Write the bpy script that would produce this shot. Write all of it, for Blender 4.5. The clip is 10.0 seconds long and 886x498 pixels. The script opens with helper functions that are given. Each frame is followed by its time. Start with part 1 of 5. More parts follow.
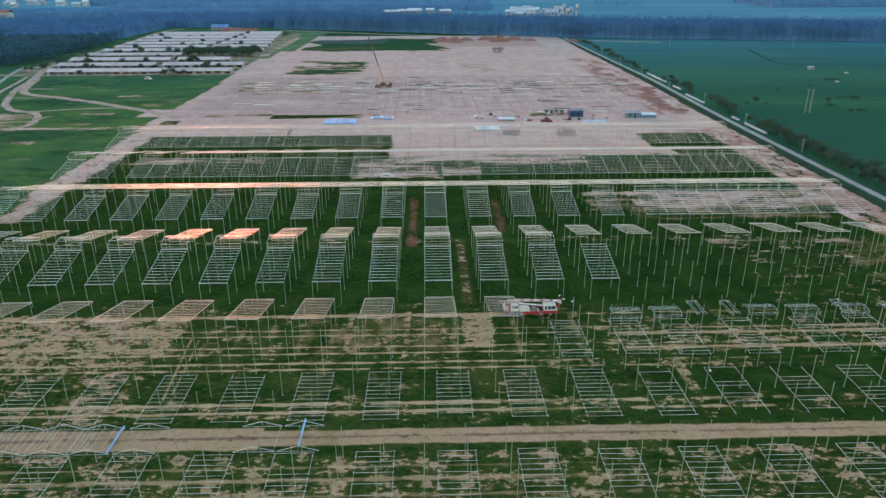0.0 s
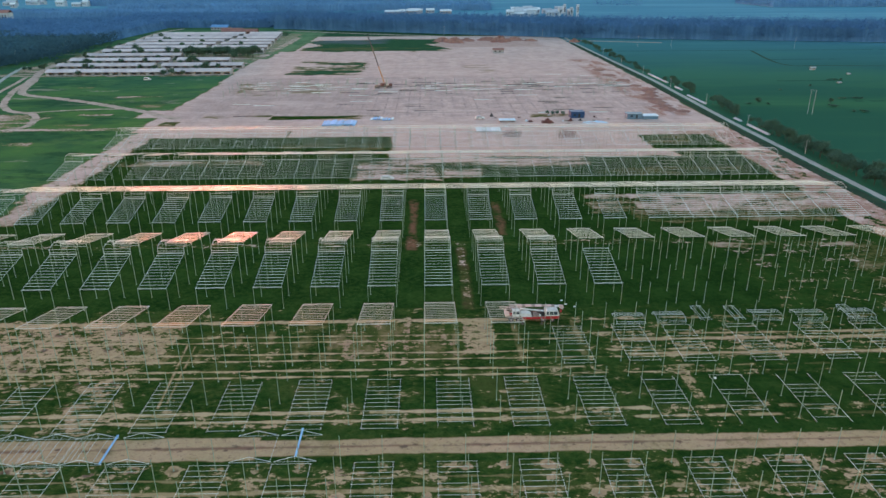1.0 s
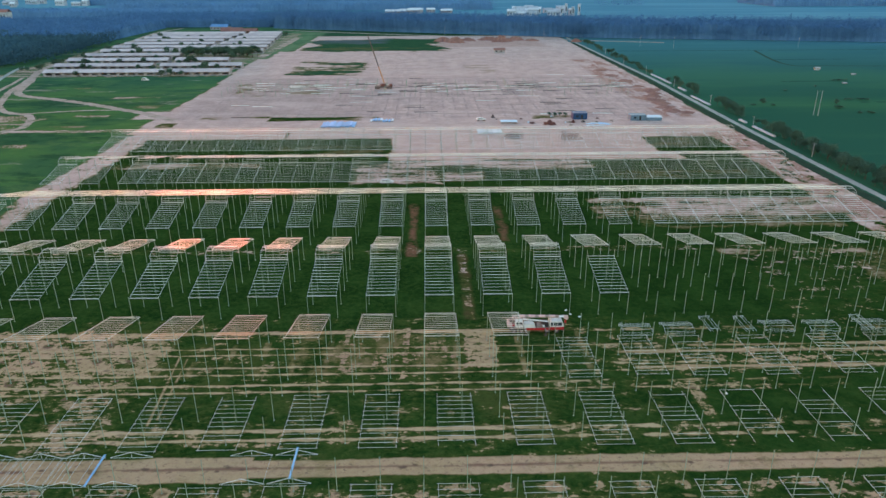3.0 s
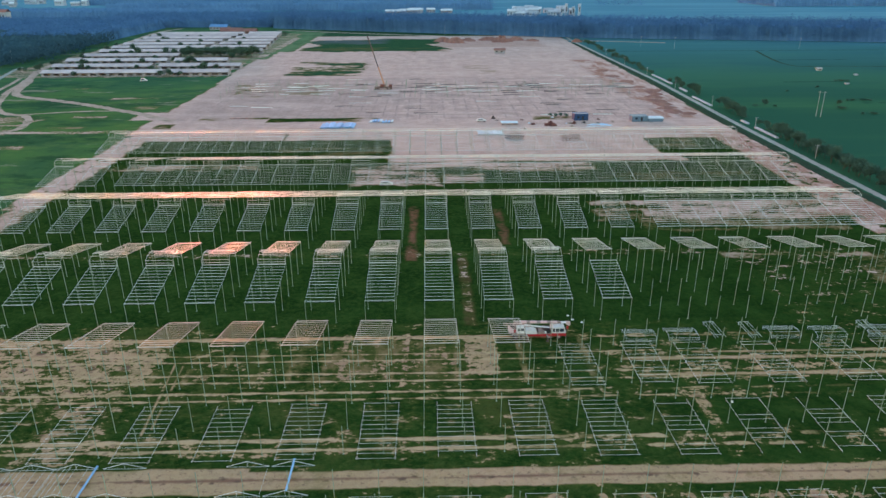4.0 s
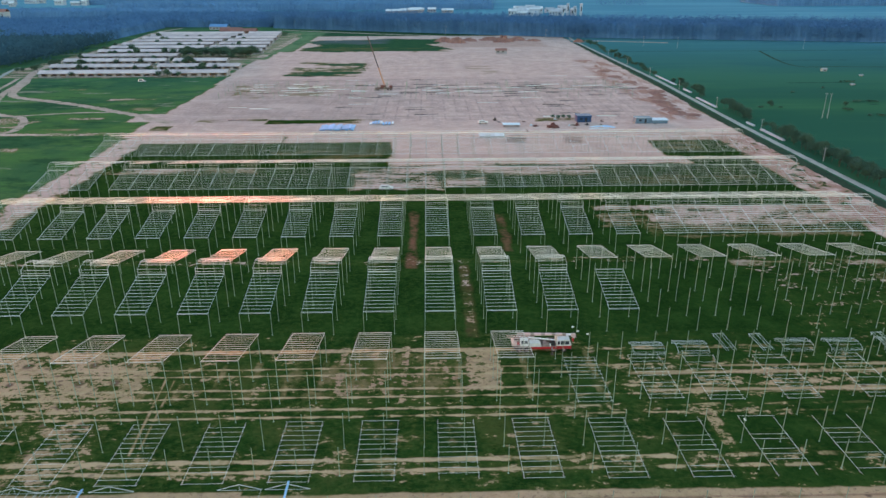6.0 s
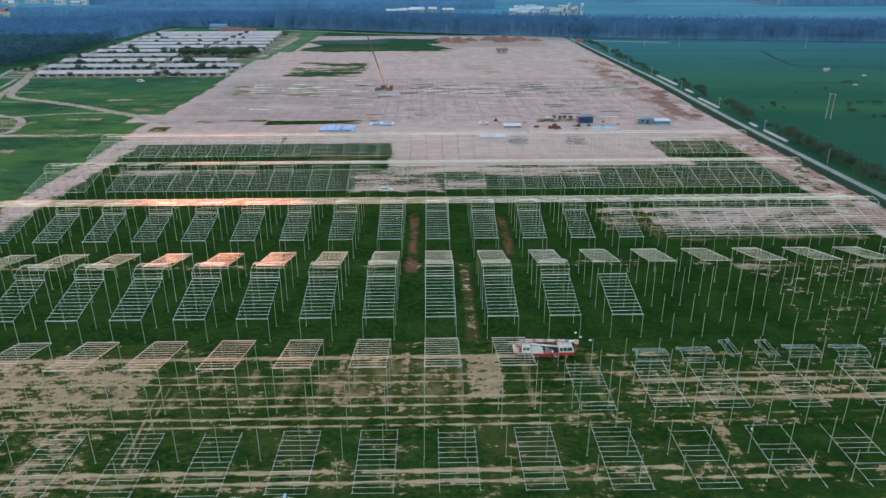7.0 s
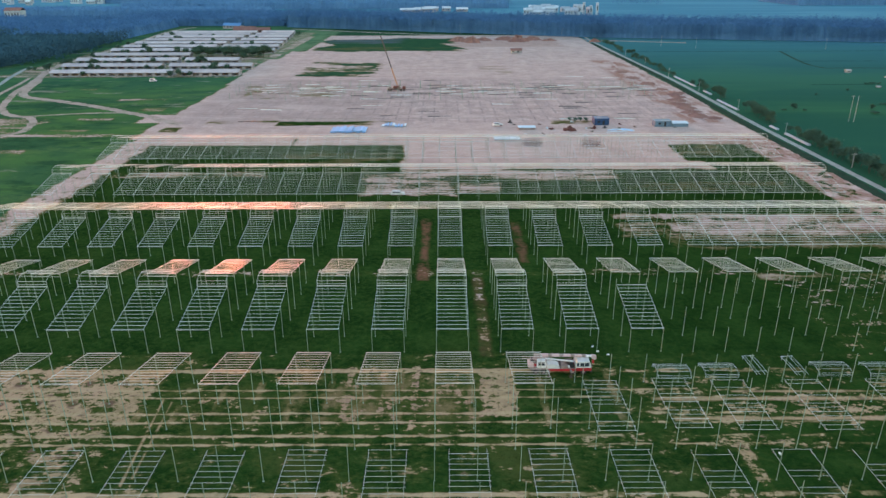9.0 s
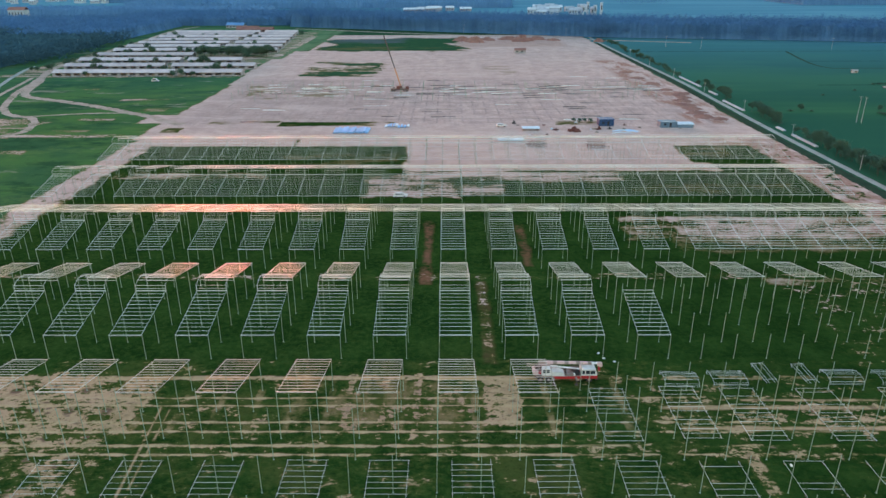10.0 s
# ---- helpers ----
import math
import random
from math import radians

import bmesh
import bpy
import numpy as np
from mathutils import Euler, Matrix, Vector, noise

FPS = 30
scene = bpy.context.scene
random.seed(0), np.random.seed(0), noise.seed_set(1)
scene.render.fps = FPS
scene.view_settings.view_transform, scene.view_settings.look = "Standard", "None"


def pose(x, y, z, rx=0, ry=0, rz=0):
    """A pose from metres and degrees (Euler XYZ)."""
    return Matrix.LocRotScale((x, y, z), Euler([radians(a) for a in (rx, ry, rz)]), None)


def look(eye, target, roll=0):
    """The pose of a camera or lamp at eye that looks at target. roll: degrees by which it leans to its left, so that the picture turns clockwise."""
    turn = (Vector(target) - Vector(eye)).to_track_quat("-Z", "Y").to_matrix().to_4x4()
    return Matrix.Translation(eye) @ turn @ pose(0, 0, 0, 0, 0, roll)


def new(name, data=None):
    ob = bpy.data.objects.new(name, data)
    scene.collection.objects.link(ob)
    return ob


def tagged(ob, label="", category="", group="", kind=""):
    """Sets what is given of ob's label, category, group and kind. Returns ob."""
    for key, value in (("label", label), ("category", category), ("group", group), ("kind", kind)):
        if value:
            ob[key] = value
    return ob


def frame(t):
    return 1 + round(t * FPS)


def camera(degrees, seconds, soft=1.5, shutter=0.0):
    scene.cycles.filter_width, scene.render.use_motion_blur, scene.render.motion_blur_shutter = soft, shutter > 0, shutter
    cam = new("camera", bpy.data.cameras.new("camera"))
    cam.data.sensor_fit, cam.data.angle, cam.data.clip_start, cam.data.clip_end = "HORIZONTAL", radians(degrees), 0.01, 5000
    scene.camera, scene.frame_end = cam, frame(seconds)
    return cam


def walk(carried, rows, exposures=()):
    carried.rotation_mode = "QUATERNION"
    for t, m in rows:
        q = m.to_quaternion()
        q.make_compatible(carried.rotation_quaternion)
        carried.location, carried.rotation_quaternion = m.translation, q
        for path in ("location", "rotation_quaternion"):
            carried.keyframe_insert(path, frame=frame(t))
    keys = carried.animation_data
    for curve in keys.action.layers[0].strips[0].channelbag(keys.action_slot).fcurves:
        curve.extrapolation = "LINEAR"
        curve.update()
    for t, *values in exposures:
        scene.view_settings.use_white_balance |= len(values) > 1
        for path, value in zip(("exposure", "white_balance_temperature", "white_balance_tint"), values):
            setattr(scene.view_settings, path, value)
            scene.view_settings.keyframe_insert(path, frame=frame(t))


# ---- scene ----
cam = camera(65.0, 10.0)
PATH = [
    (0, (0.969, -9.826, 66.68), (1.01, -7.971, 65.934), -0.2),
    (0.5, (1.019, -8.645, 66.688), (1.059, -6.79, 65.942), -0.2),
    (1, (1.055, -7.476, 66.699), (1.095, -5.62, 65.953), -0.2),
    (1.5, (1.085, -6.3, 66.711), (1.124, -4.445, 65.965), -0.2),
    (2, (1.108, -5.105, 66.723), (1.146, -3.25, 65.977), -0.2),
    (2.5, (1.13, -3.89, 66.735), (1.168, -2.035, 65.988), -0.2),
    (4, (1.181, -0.2, 66.789), (1.219, 1.655, 66.041), -0.2),
    (4.5, (1.198, 1.026, 66.8), (1.234, 2.881, 66.052), -0.2),
    (5, (1.215, 2.243, 66.811), (1.251, 4.097, 66.062), -0.2),
    (5.5, (1.238, 3.486, 66.826), (1.274, 5.34, 66.077), -0.2),
    (7, (1.308, 7.236, 66.878), (1.342, 9.089, 66.128), -0.2),
    (7.5, (1.328, 8.513, 66.884), (1.363, 10.366, 66.133), -0.2),
    (8, (1.335, 9.814, 66.873), (1.36, 11.667, 66.122), -0.2),
    (8.5, (1.339, 11.106, 66.862), (1.35, 12.96, 66.11), -0.2),
    (9, (1.348, 12.387, 66.853), (1.347, 14.24, 66.101), -0.2),
    (9.5, (1.352, 13.654, 66.846), (1.344, 15.507, 66.094), -0.2),
    (10, (1.35, 14.917, 66.842), (1.34, 16.769, 66.089), -0.2),
]
walk(cam, [(t, look(eye, target, roll)) for t, eye, target, roll in PATH], exposures=[(0.0, 3.49, 6390, 9.9), (10.0, 3.57, 6390, 9.9)])

# ---- light ----
SUN_EL, SUN_AZ = 1.5, -17.0        # a low evening sun ahead, a little to the west of the sheds' axis
world = bpy.data.worlds.new("evening_sky")
scene.world = world
world.use_nodes = True
wt = world.node_tree
wt.nodes.clear()
sky = wt.nodes.new("ShaderNodeTexSky")
sky.sky_type, sky.sun_disc = "NISHITA", False
sky.sun_elevation, sky.sun_rotation = radians(SUN_EL), radians(SUN_AZ)
sky.air_density, sky.dust_density, sky.ozone_density = 1.0, 0.5, 1.6
bg = wt.nodes.new("ShaderNodeBackground")
bg.inputs["Strength"].default_value = 0.15
wo = wt.nodes.new("ShaderNodeOutputWorld")
wt.links.new(sky.outputs["Color"], bg.inputs["Color"])
wt.links.new(bg.outputs["Background"], wo.inputs["Surface"])
sun_data = bpy.data.lights.new("sun", "SUN")
sun_data.energy, sun_data.angle, sun_data.color = 0.52, radians(12), (1.0, 0.19, 0.10)
sun = new("sun", sun_data)
sun_dir = Vector((math.sin(radians(SUN_AZ)) * math.cos(radians(SUN_EL)), math.cos(radians(SUN_AZ)) * math.cos(radians(SUN_EL)), math.sin(radians(SUN_EL))))
sun.matrix_world = look(sun_dir * 500, (0, 0, 0))

# ---- materials ----
class Nodes:
    """A small writer of node trees: values are sockets or numbers."""

    def __init__(self, name):
        self.mat = bpy.data.materials.new(name)
        self.mat.use_nodes = True
        self.t = self.mat.node_tree
        self.t.nodes.clear()
        out = self.t.nodes.new("ShaderNodeOutputMaterial")
        self.bsdf = self.t.nodes.new("ShaderNodeBsdfPrincipled")
        self.t.links.new(self.bsdf.outputs[0], out.inputs["Surface"])
        geo = self.t.nodes.new("ShaderNodeNewGeometry")
        self.pos, self.island = geo.outputs["Position"], geo.outputs["Random Per Island"]
        info = self.t.nodes.new("ShaderNodeObjectInfo")
        self.rand = info.outputs["Random"]
        self.objpos = self.node("ShaderNodeTexCoord").outputs["Object"]
        sep = self.node("ShaderNodeSeparateXYZ", Vector=self.pos)
        self.x, self.y, self.z = sep.outputs

    def node(self, kind, **values):
        n = self.t.nodes.new(kind)
        for key, v in values.items():
            self.put(n.inputs[key.replace("_", " ")], v)
        return n

    def put(self, socket, v):
        if isinstance(v, bpy.types.NodeSocket):
            self.t.links.new(v, socket)
        elif v is not None:
            if socket.type == "RGBA" and len(v) == 3:
                v = (*v, 1)
            socket.default_value = v

    def m(self, op, a, b=0.0, c=0.0):
        n = self.t.nodes.new("ShaderNodeMath")
        n.operation = op
        for i, v in enumerate((a, b, c)):
            self.put(n.inputs[i], v)
        return n.outputs[0]

    def smooth(self, v, lo, hi, to0=0.0, to1=1.0):
        n = self.t.nodes.new("ShaderNodeMapRange")
        n.interpolation_type = "SMOOTHSTEP"
        for key, val in (("Value", v), ("From Min", lo), ("From Max", hi), ("To Min", to0), ("To Max", to1)):
            self.put(n.inputs[key], val)
        return n.outputs["Result"]

    def noise(self, scale, detail=4.0, rough=0.55, vec=None, squash=None):
        v = vec or self.pos
        if squash:
            mp = self.node("ShaderNodeMapping", Vector=v, Scale=squash)
            v = mp.outputs[0]
        n = self.node("ShaderNodeTexNoise", Vector=v, Scale=scale, Detail=detail, Roughness=rough)
        return n.outputs[0]

    def mix(self, f, a, b):
        n = self.t.nodes.new("ShaderNodeMix")
        n.data_type = "RGBA"
        self.put(n.inputs[0], f), self.put(n.inputs[6], a), self.put(n.inputs[7], b)
        return n.outputs[2]

    def bump(self, height, strength=0.4, distance=0.1):
        n = self.node("ShaderNodeBump", Strength=strength, Distance=distance, Height=height)
        self.t.links.new(n.outputs[0], self.bsdf.inputs["Normal"])

    def done(self, color, rough=0.8, metal=0.0, spec=0.3):
        self.put(self.bsdf.inputs["Base Color"], color)
        self.put(self.bsdf.inputs["Roughness"], rough)
        self.put(self.bsdf.inputs["Metallic"], metal)
        self.put(self.bsdf.inputs["Specular IOR Level"], spec)
        return self.mat


def paint(name, a, b, rough=0.6, metal=0.0, scale=0.8, spec=0.1, vary=0.12):
    """Two tones mixed by stains and by a grain, and a lighter or darker tone from piece to piece."""
    n = Nodes(name)
    f = n.m("ADD", n.m("MULTIPLY", n.noise(scale, 5, vec=n.objpos), 0.7), n.m("MULTIPLY", n.noise(scale * 9, 3, vec=n.objpos), 0.3))
    c = n.mix(n.smooth(f, 0.35, 0.65), a, b)
    tone = n.m("ADD", 1 - vary, n.m("MULTIPLY", n.rand, 2 * vary))
    hsv = n.node("ShaderNodeHueSaturation", Color=c, Value=tone)
    n.bump(n.noise(scale * 12, 3, vec=n.objpos), 0.15, 0.02)
    return n.done(hsv.outputs[0], n.smooth(f, 0.3, 0.7, max(0.05, rough - 0.1), min(1, rough + 0.1)), metal, spec)


PALE_STEEL = paint("weathered_pale_steel", (0.80, 0.77, 0.70), (0.68, 0.65, 0.59), 0.7, 0.0, 1.5, 0.2, 0.10)
STEEL = paint("galvanised_steel", (0.84, 0.84, 0.81), (0.74, 0.75, 0.72), 0.32, 0.4, 1.5, 0.5, 0.08)
zinc = STEEL.node_tree.nodes["Principled BSDF"]
zinc.inputs["Coat Weight"].default_value, zinc.inputs["Coat Roughness"].default_value = 0.16, 0.15
DULL_STEEL = paint("dull_purlin_steel", (0.78, 0.75, 0.70), (0.66, 0.64, 0.60), 0.55, 0.4, 1.5, 0.3, 0.10)
POST = paint("galvanised_post", (0.29, 0.34, 0.25), (0.23, 0.28, 0.20), 0.75, 0.0, 1.5, 0.15, 0.12)
RAFTER = paint("dull_galvanised_steel", (0.62, 0.66, 0.63), (0.53, 0.57, 0.54), 0.65, 0.5, 1.5, 0.3, 0.08)
BLUE_STEEL = paint("blue_painted_steel", (0.24, 0.43, 0.66), (0.32, 0.50, 0.70), 0.75, 0.0, spec=0.1)
# distance haze put into this white for the village; roadside heaps share it
HAZY_WHITE = paint("hazed_white", (0.42, 0.46, 0.49), (0.34, 0.38, 0.42), 0.9, 0, 0.3, spec=0.05)
CONCRETE = paint("concrete", (0.42, 0.40, 0.37), (0.33, 0.31, 0.29), 0.9, 0, 0.6)
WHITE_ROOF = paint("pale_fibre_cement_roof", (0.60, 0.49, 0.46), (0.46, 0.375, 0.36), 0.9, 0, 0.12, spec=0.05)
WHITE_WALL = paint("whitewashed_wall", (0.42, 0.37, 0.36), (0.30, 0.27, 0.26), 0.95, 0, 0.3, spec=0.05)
DARK = paint("dark_opening", (0.03, 0.03, 0.035), (0.05, 0.05, 0.05), 0.6)
RED_PAINT = paint("red_vehicle_paint", (0.44, 0.03, 0.035), (0.36, 0.03, 0.03), 0.4)
WHITE_PAINT = paint("white_vehicle_paint", (0.74, 0.73, 0.70), (0.60, 0.57, 0.53), 0.6, spec=0.1)
ORANGE_PAINT = paint("orange_crane_paint", (0.58, 0.27, 0.12), (0.48, 0.22, 0.10), 0.4)
BROWN_STEEL = paint("weathered_dark_steel", (0.13, 0.09, 0.08), (0.09, 0.07, 0.065), 0.6, 0.3)
RUBBER = paint("tyre_rubber", (0.025, 0.025, 0.025), (0.045, 0.042, 0.04), 0.85)
GLASS = paint("dark_window_glass", (0.03, 0.04, 0.05), (0.04, 0.05, 0.06), 0.08, 0, 1, 0.6)
NAVY = paint("navy_blue_container_steel", (0.03, 0.06, 0.13), (0.04, 0.08, 0.16), 0.5)
CABIN_BLUE = paint("grey_blue_cabin_panel", (0.12, 0.18, 0.23), (0.16, 0.22, 0.27), 0.5)
RUST = paint("rusty_steel", (0.12, 0.05, 0.042), (0.18, 0.072, 0.055), 0.8, 0.2)
PALE_METAL = paint("pale_sheet_metal", (0.62, 0.66, 0.68), (0.52, 0.57, 0.60), 0.8, 0.0, spec=0.1)
BRICK_RED = paint("terracotta_roof", (0.30, 0.15, 0.12), (0.24, 0.12, 0.10), 0.85, 0, 0.2)
BLUE_ROOF = paint("blue_sheet_roof", (0.10, 0.25, 0.50), (0.14, 0.30, 0.52), 0.5, 0, 0.2)
WOOD = paint("weathered_timber", (0.25, 0.19, 0.13), (0.18, 0.14, 0.10), 0.85)
BARK = paint("bark", (0.10, 0.08, 0.06), (0.07, 0.055, 0.04), 0.95)


def leaf_material(name, a, b, patch=0.12):
    n = Nodes(name)
    f = n.m("ADD", n.m("MULTIPLY", n.island, 0.5), n.m("MULTIPLY", n.smooth(n.noise(patch, 4, 0.7), 0.35, 0.65), 0.5))
    return n.done(n.mix(f, a, b), 1.0, 0, 0.0)


LEAF = leaf_material("foliage", (0.052, 0.098, 0.070), (0.108, 0.165, 0.108))
# distance haze is mixed into these leaf colours: bluer the farther the wood
WOOD_LEAF = leaf_material("dark_hazed_foliage", (0.032, 0.072, 0.098), (0.066, 0.128, 0.150), 0.05)
FAR_LEAF = leaf_material("far_hazed_foliage", (0.053, 0.122, 0.225), (0.100, 0.202, 0.345), 0.04)
DISTANT_LEAF = leaf_material("distant_hazed_foliage", (0.085, 0.180, 0.310), (0.125, 0.250, 0.400), 0.01)


def ground_material():
    """Grass and bare earth: where the earth is stripped, driven on or dug up follows the plan of the site. Far grass
    and fields carry haze in their colour.
    """
    n = Nodes("grass_and_bare_earth")
    big, mid, fine = n.noise(0.02, 5), n.noise(0.12, 5), n.noise(0.9, 4)
    drift = n.noise(0.018, 4, 0.6, squash=(0.6, 1, 1))
    streak = n.noise(0.16, 4, squash=(0.22, 1.0, 1.0))
    wob = n.m("ADD", n.m("MULTIPLY", n.m("SUBTRACT", mid, 0.5), 2.0), n.m("MULTIPLY", n.m("SUBTRACT", fine, 0.5), 0.7))

    def box(x0, x1, y0, y1, edge=1.5, wild=3.0, amount=1.0, slant=0.0, roam=0.0):
        across = n.m("SUBTRACT", n.x, n.m("MULTIPLY", n.y, slant)) if slant else n.x
        dx = n.m("SUBTRACT", n.m("ABSOLUTE", n.m("SUBTRACT", across, (x0 + x1) / 2)), (x1 - x0) / 2)
        dy = n.m("SUBTRACT", n.m("ABSOLUTE", n.m("SUBTRACT", n.y, (y0 + y1) / 2)), (y1 - y0) / 2)
        d = n.m("ADD", n.m("MAXIMUM", dx, dy), n.m("MULTIPLY", wob, wild))
        if roam:
            d = n.m("ADD", d, n.m("MULTIPLY", n.m("SUBTRACT", drift, 0.5), 2 * roam))
        return n.smooth(d, -edge, edge, amount, 0.0)

    def union(items):
        v = items[0]
        for w in items[1:]:
            v = n.m("MAXIMUM", v, w)
        return v

    def less(a, b):
        return n.m("MAXIMUM", n.m("SUBTRACT", a, b), 0.0)

    # stripped earth of the building pad
    pad = union([box(-60, 137, 289, 380, 1.5, 1.6), box(-130.5, 20, 300, 380, 1.5, 2.5), box(-119, -60, 289, 302, 1.5, 2.0), box(-40, 139.5, 370, 500, 1.5, 2.0), box(-130, 20, 370, 450, 1.5, 2.5), box(-132.5, 20, 446, 500, 1.5, 2.5),
                 box(-135, 140, 490, 575, 2.0, 3), box(-128, 140, 570, 628, 2.5, 4), box(-116, 140, 618, 775, 2, 4), n.m("MULTIPLY", box(-128, -116.5, 200, 296, 1.5, 3.5), n.smooth(n.noise(0.2, 5, 0.7), 0.34, 0.48, 0.35, 1.0)), box(-124, -116.5, 180, 204, 1.5, 4.0, 0.8), n.m("MULTIPLY", box(122, 137.5, 160, 295, 1.2, 2.0), n.smooth(n.noise(0.2, 5, 0.65), 0.36, 0.48)),
                 box(-14, 92, 253, 292, 1.8, 3.5), box(60, 98, 252, 263, 1.5, 3.0), box(-142, -118, 334, 354, 2.0, 4.0), box(-127, -112, 290, 320, 1.5, 3.0)])
    green = union([box(-96, -44, 480, 556, 3, 12), box(-124, -116, 314, 324, 1.2, 3, 0.9), box(-109, -93, 331, 338, 1.0, 2.5),
                   box(-75, -22, 327, 336, 1.2, 3), box(-90, -76, 334, 338.5, 0.8, 1.5, 0.8), box(52, 72, 329, 337, 1.0, 4, 0.7), box(26, 50, 478, 530, 1.5, 10, 0.35), box(-115, -60, 400, 440, 2, 14, 0.45)])
    green = n.m("MULTIPLY", green, n.smooth(n.m("ADD", n.m("MULTIPLY", n.noise(0.055, 5, 0.6, squash=(0.35, 1, 1)), 0.75), n.m("MULTIPLY", mid, 0.25)), 0.40, 0.58))
    pad = less(pad, n.m("MAXIMUM", green, n.m("MULTIPLY", box(-112, 12, 632, 740, 6, 10, 1.0, 0.0, 45), n.smooth(n.noise(0.03, 6, 0.7, squash=(0.3, 1, 1)), 0.34, 0.46, 0.6, 1.0))))
    # patches among the sheds
    ragged = n.smooth(n.m("ADD", n.m("MULTIPLY", streak, 0.65), n.m("MULTIPLY", fine, 0.35)), 0.60, 0.44)
    patches = n.m("MULTIPLY", ragged, union([box(64, 136, 186, 204, 1.2, 2.5, 0.98), box(50, 70, 186, 203, 1.5, 4, 0.8), box(60, 118, 177, 188, 1.5, 5, 0.6), box(-25, 4, 222, 246, 2, 6), box(-14, 62, 240, 255, 2, 5), box(6, 20, 224, 236, 1.5, 3, 0.95), box(26, 60, 238, 252, 2, 4, 0.8), box(60, 115, 226, 236, 2, 6, 0.45),
                     box(74, 112, 157.5, 161.0, 1.0, 2.0, 0.7), box(105, 122, 140, 158, 1.5, 4, 0.55), box(104, 122, 118, 140, 2, 8, 0.5), box(-118, -60, 243, 250, 2, 4, 0.8),
                     box(-300, -124, 305.5, 311, 1.2, 2.5, 0.95), box(-173, -156, 340, 345, 1.5, 3, 0.9), box(-240, -185, 300, 345, 3, 8, 0.8), box(-176, -149, 391, 398, 1.5, 3, 0.9), box(-178, -163, 277, 283, 2, 3, 0.8), box(-178, -156, 315, 320, 1.5, 3, 0.6), box(-152, -140, 360, 372, 2, 4, 0.6), box(-214, -204, 427, 432, 1.5, 3, 0.6), box(-140, -131, 560, 770, 1.0, 3, 0.9), box(-60, -16, 262, 276, 2, 6, 0.5), box(92, 112, 272, 288, 2, 5, 0.5), box(-295, -138, 478, 815, 4, 8, 0.75)]))
    ruts = n.m("MULTIPLY", union([box(-36.9, -36.3, 88, 111, 0.25, 0.35, 0.85, -0.08), box(-37.7, -37.2, 91, 110, 0.25, 0.35, 0.75, -0.058)]), n.smooth(n.noise(0.3, 4, 0.7), 0.36, 0.48))
    # trenches filled in along the rows of footings
    thin = n.smooth(n.m("ADD", n.m("MULTIPLY", n.noise(0.2, 5, 0.65, squash=(0.30, 1, 1)), 0.7), n.m("MULTIPLY", fine, 0.3)), 0.33, 0.43, 0.15, 1.0)
    swell = n.m("COSINE", n.m("MULTIPLY", n.x, 6.28319 / 6.0))
    lump = n.m("MULTIPLY", n.m("ADD", swell, n.m("MULTIPLY", n.m("SUBTRACT", n.noise(0.45, 4, 0.7), 0.5), 5.0)), 0.11)

    def ridge(y, w, a):
        d = n.m("SUBTRACT", n.m("ABSOLUTE", n.m("SUBTRACT", n.m("ADD", n.y, n.m("MULTIPLY", wob, 0.35)), y)), n.m("ADD", w, lump))
        return n.smooth(d, -0.22, 0.32, a, 0.0)

    lines = union([ridge(y, w * 0.62, a) for y, w, a in
                   ((119.3, 1.0, 0.95), (113.2, 0.35, 0.85), (111.0, 0.35, 0.9), (106.5, 0.45, 0.9), (104.1, 0.35, 1.0), (100.7, 0.5, 0.9), (98.6, 0.40, 0.95), (87.8, 0.75, 0.95), (85.5, 0.6, 0.9), (72.0, 0.4, 0.6), (69.3, 0.8, 0.7), (66.0, 0.5, 0.6), (63.5, 0.7, 0.6))])
    lines = n.m("MULTIPLY", n.m("MULTIPLY", lines, n.m("MULTIPLY", thin, n.smooth(n.x, 42, 75, 1.0, 0.4))), n.m("MAXIMUM", n.smooth(n.x, 12, 40, 1.0, 0.0), n.smooth(n.noise(0.16, 4, 0.7), 0.46, 0.56, 0.2, 1.0)))
    east = n.m("MULTIPLY", union([box(36, 160, 109.9, 110.9, 0.5, 1.0), box(50, 160, 112.2, 112.9, 0.5, 1.0), box(38, 160, 104.2, 105.6, 0.5, 0.9)]), thin)
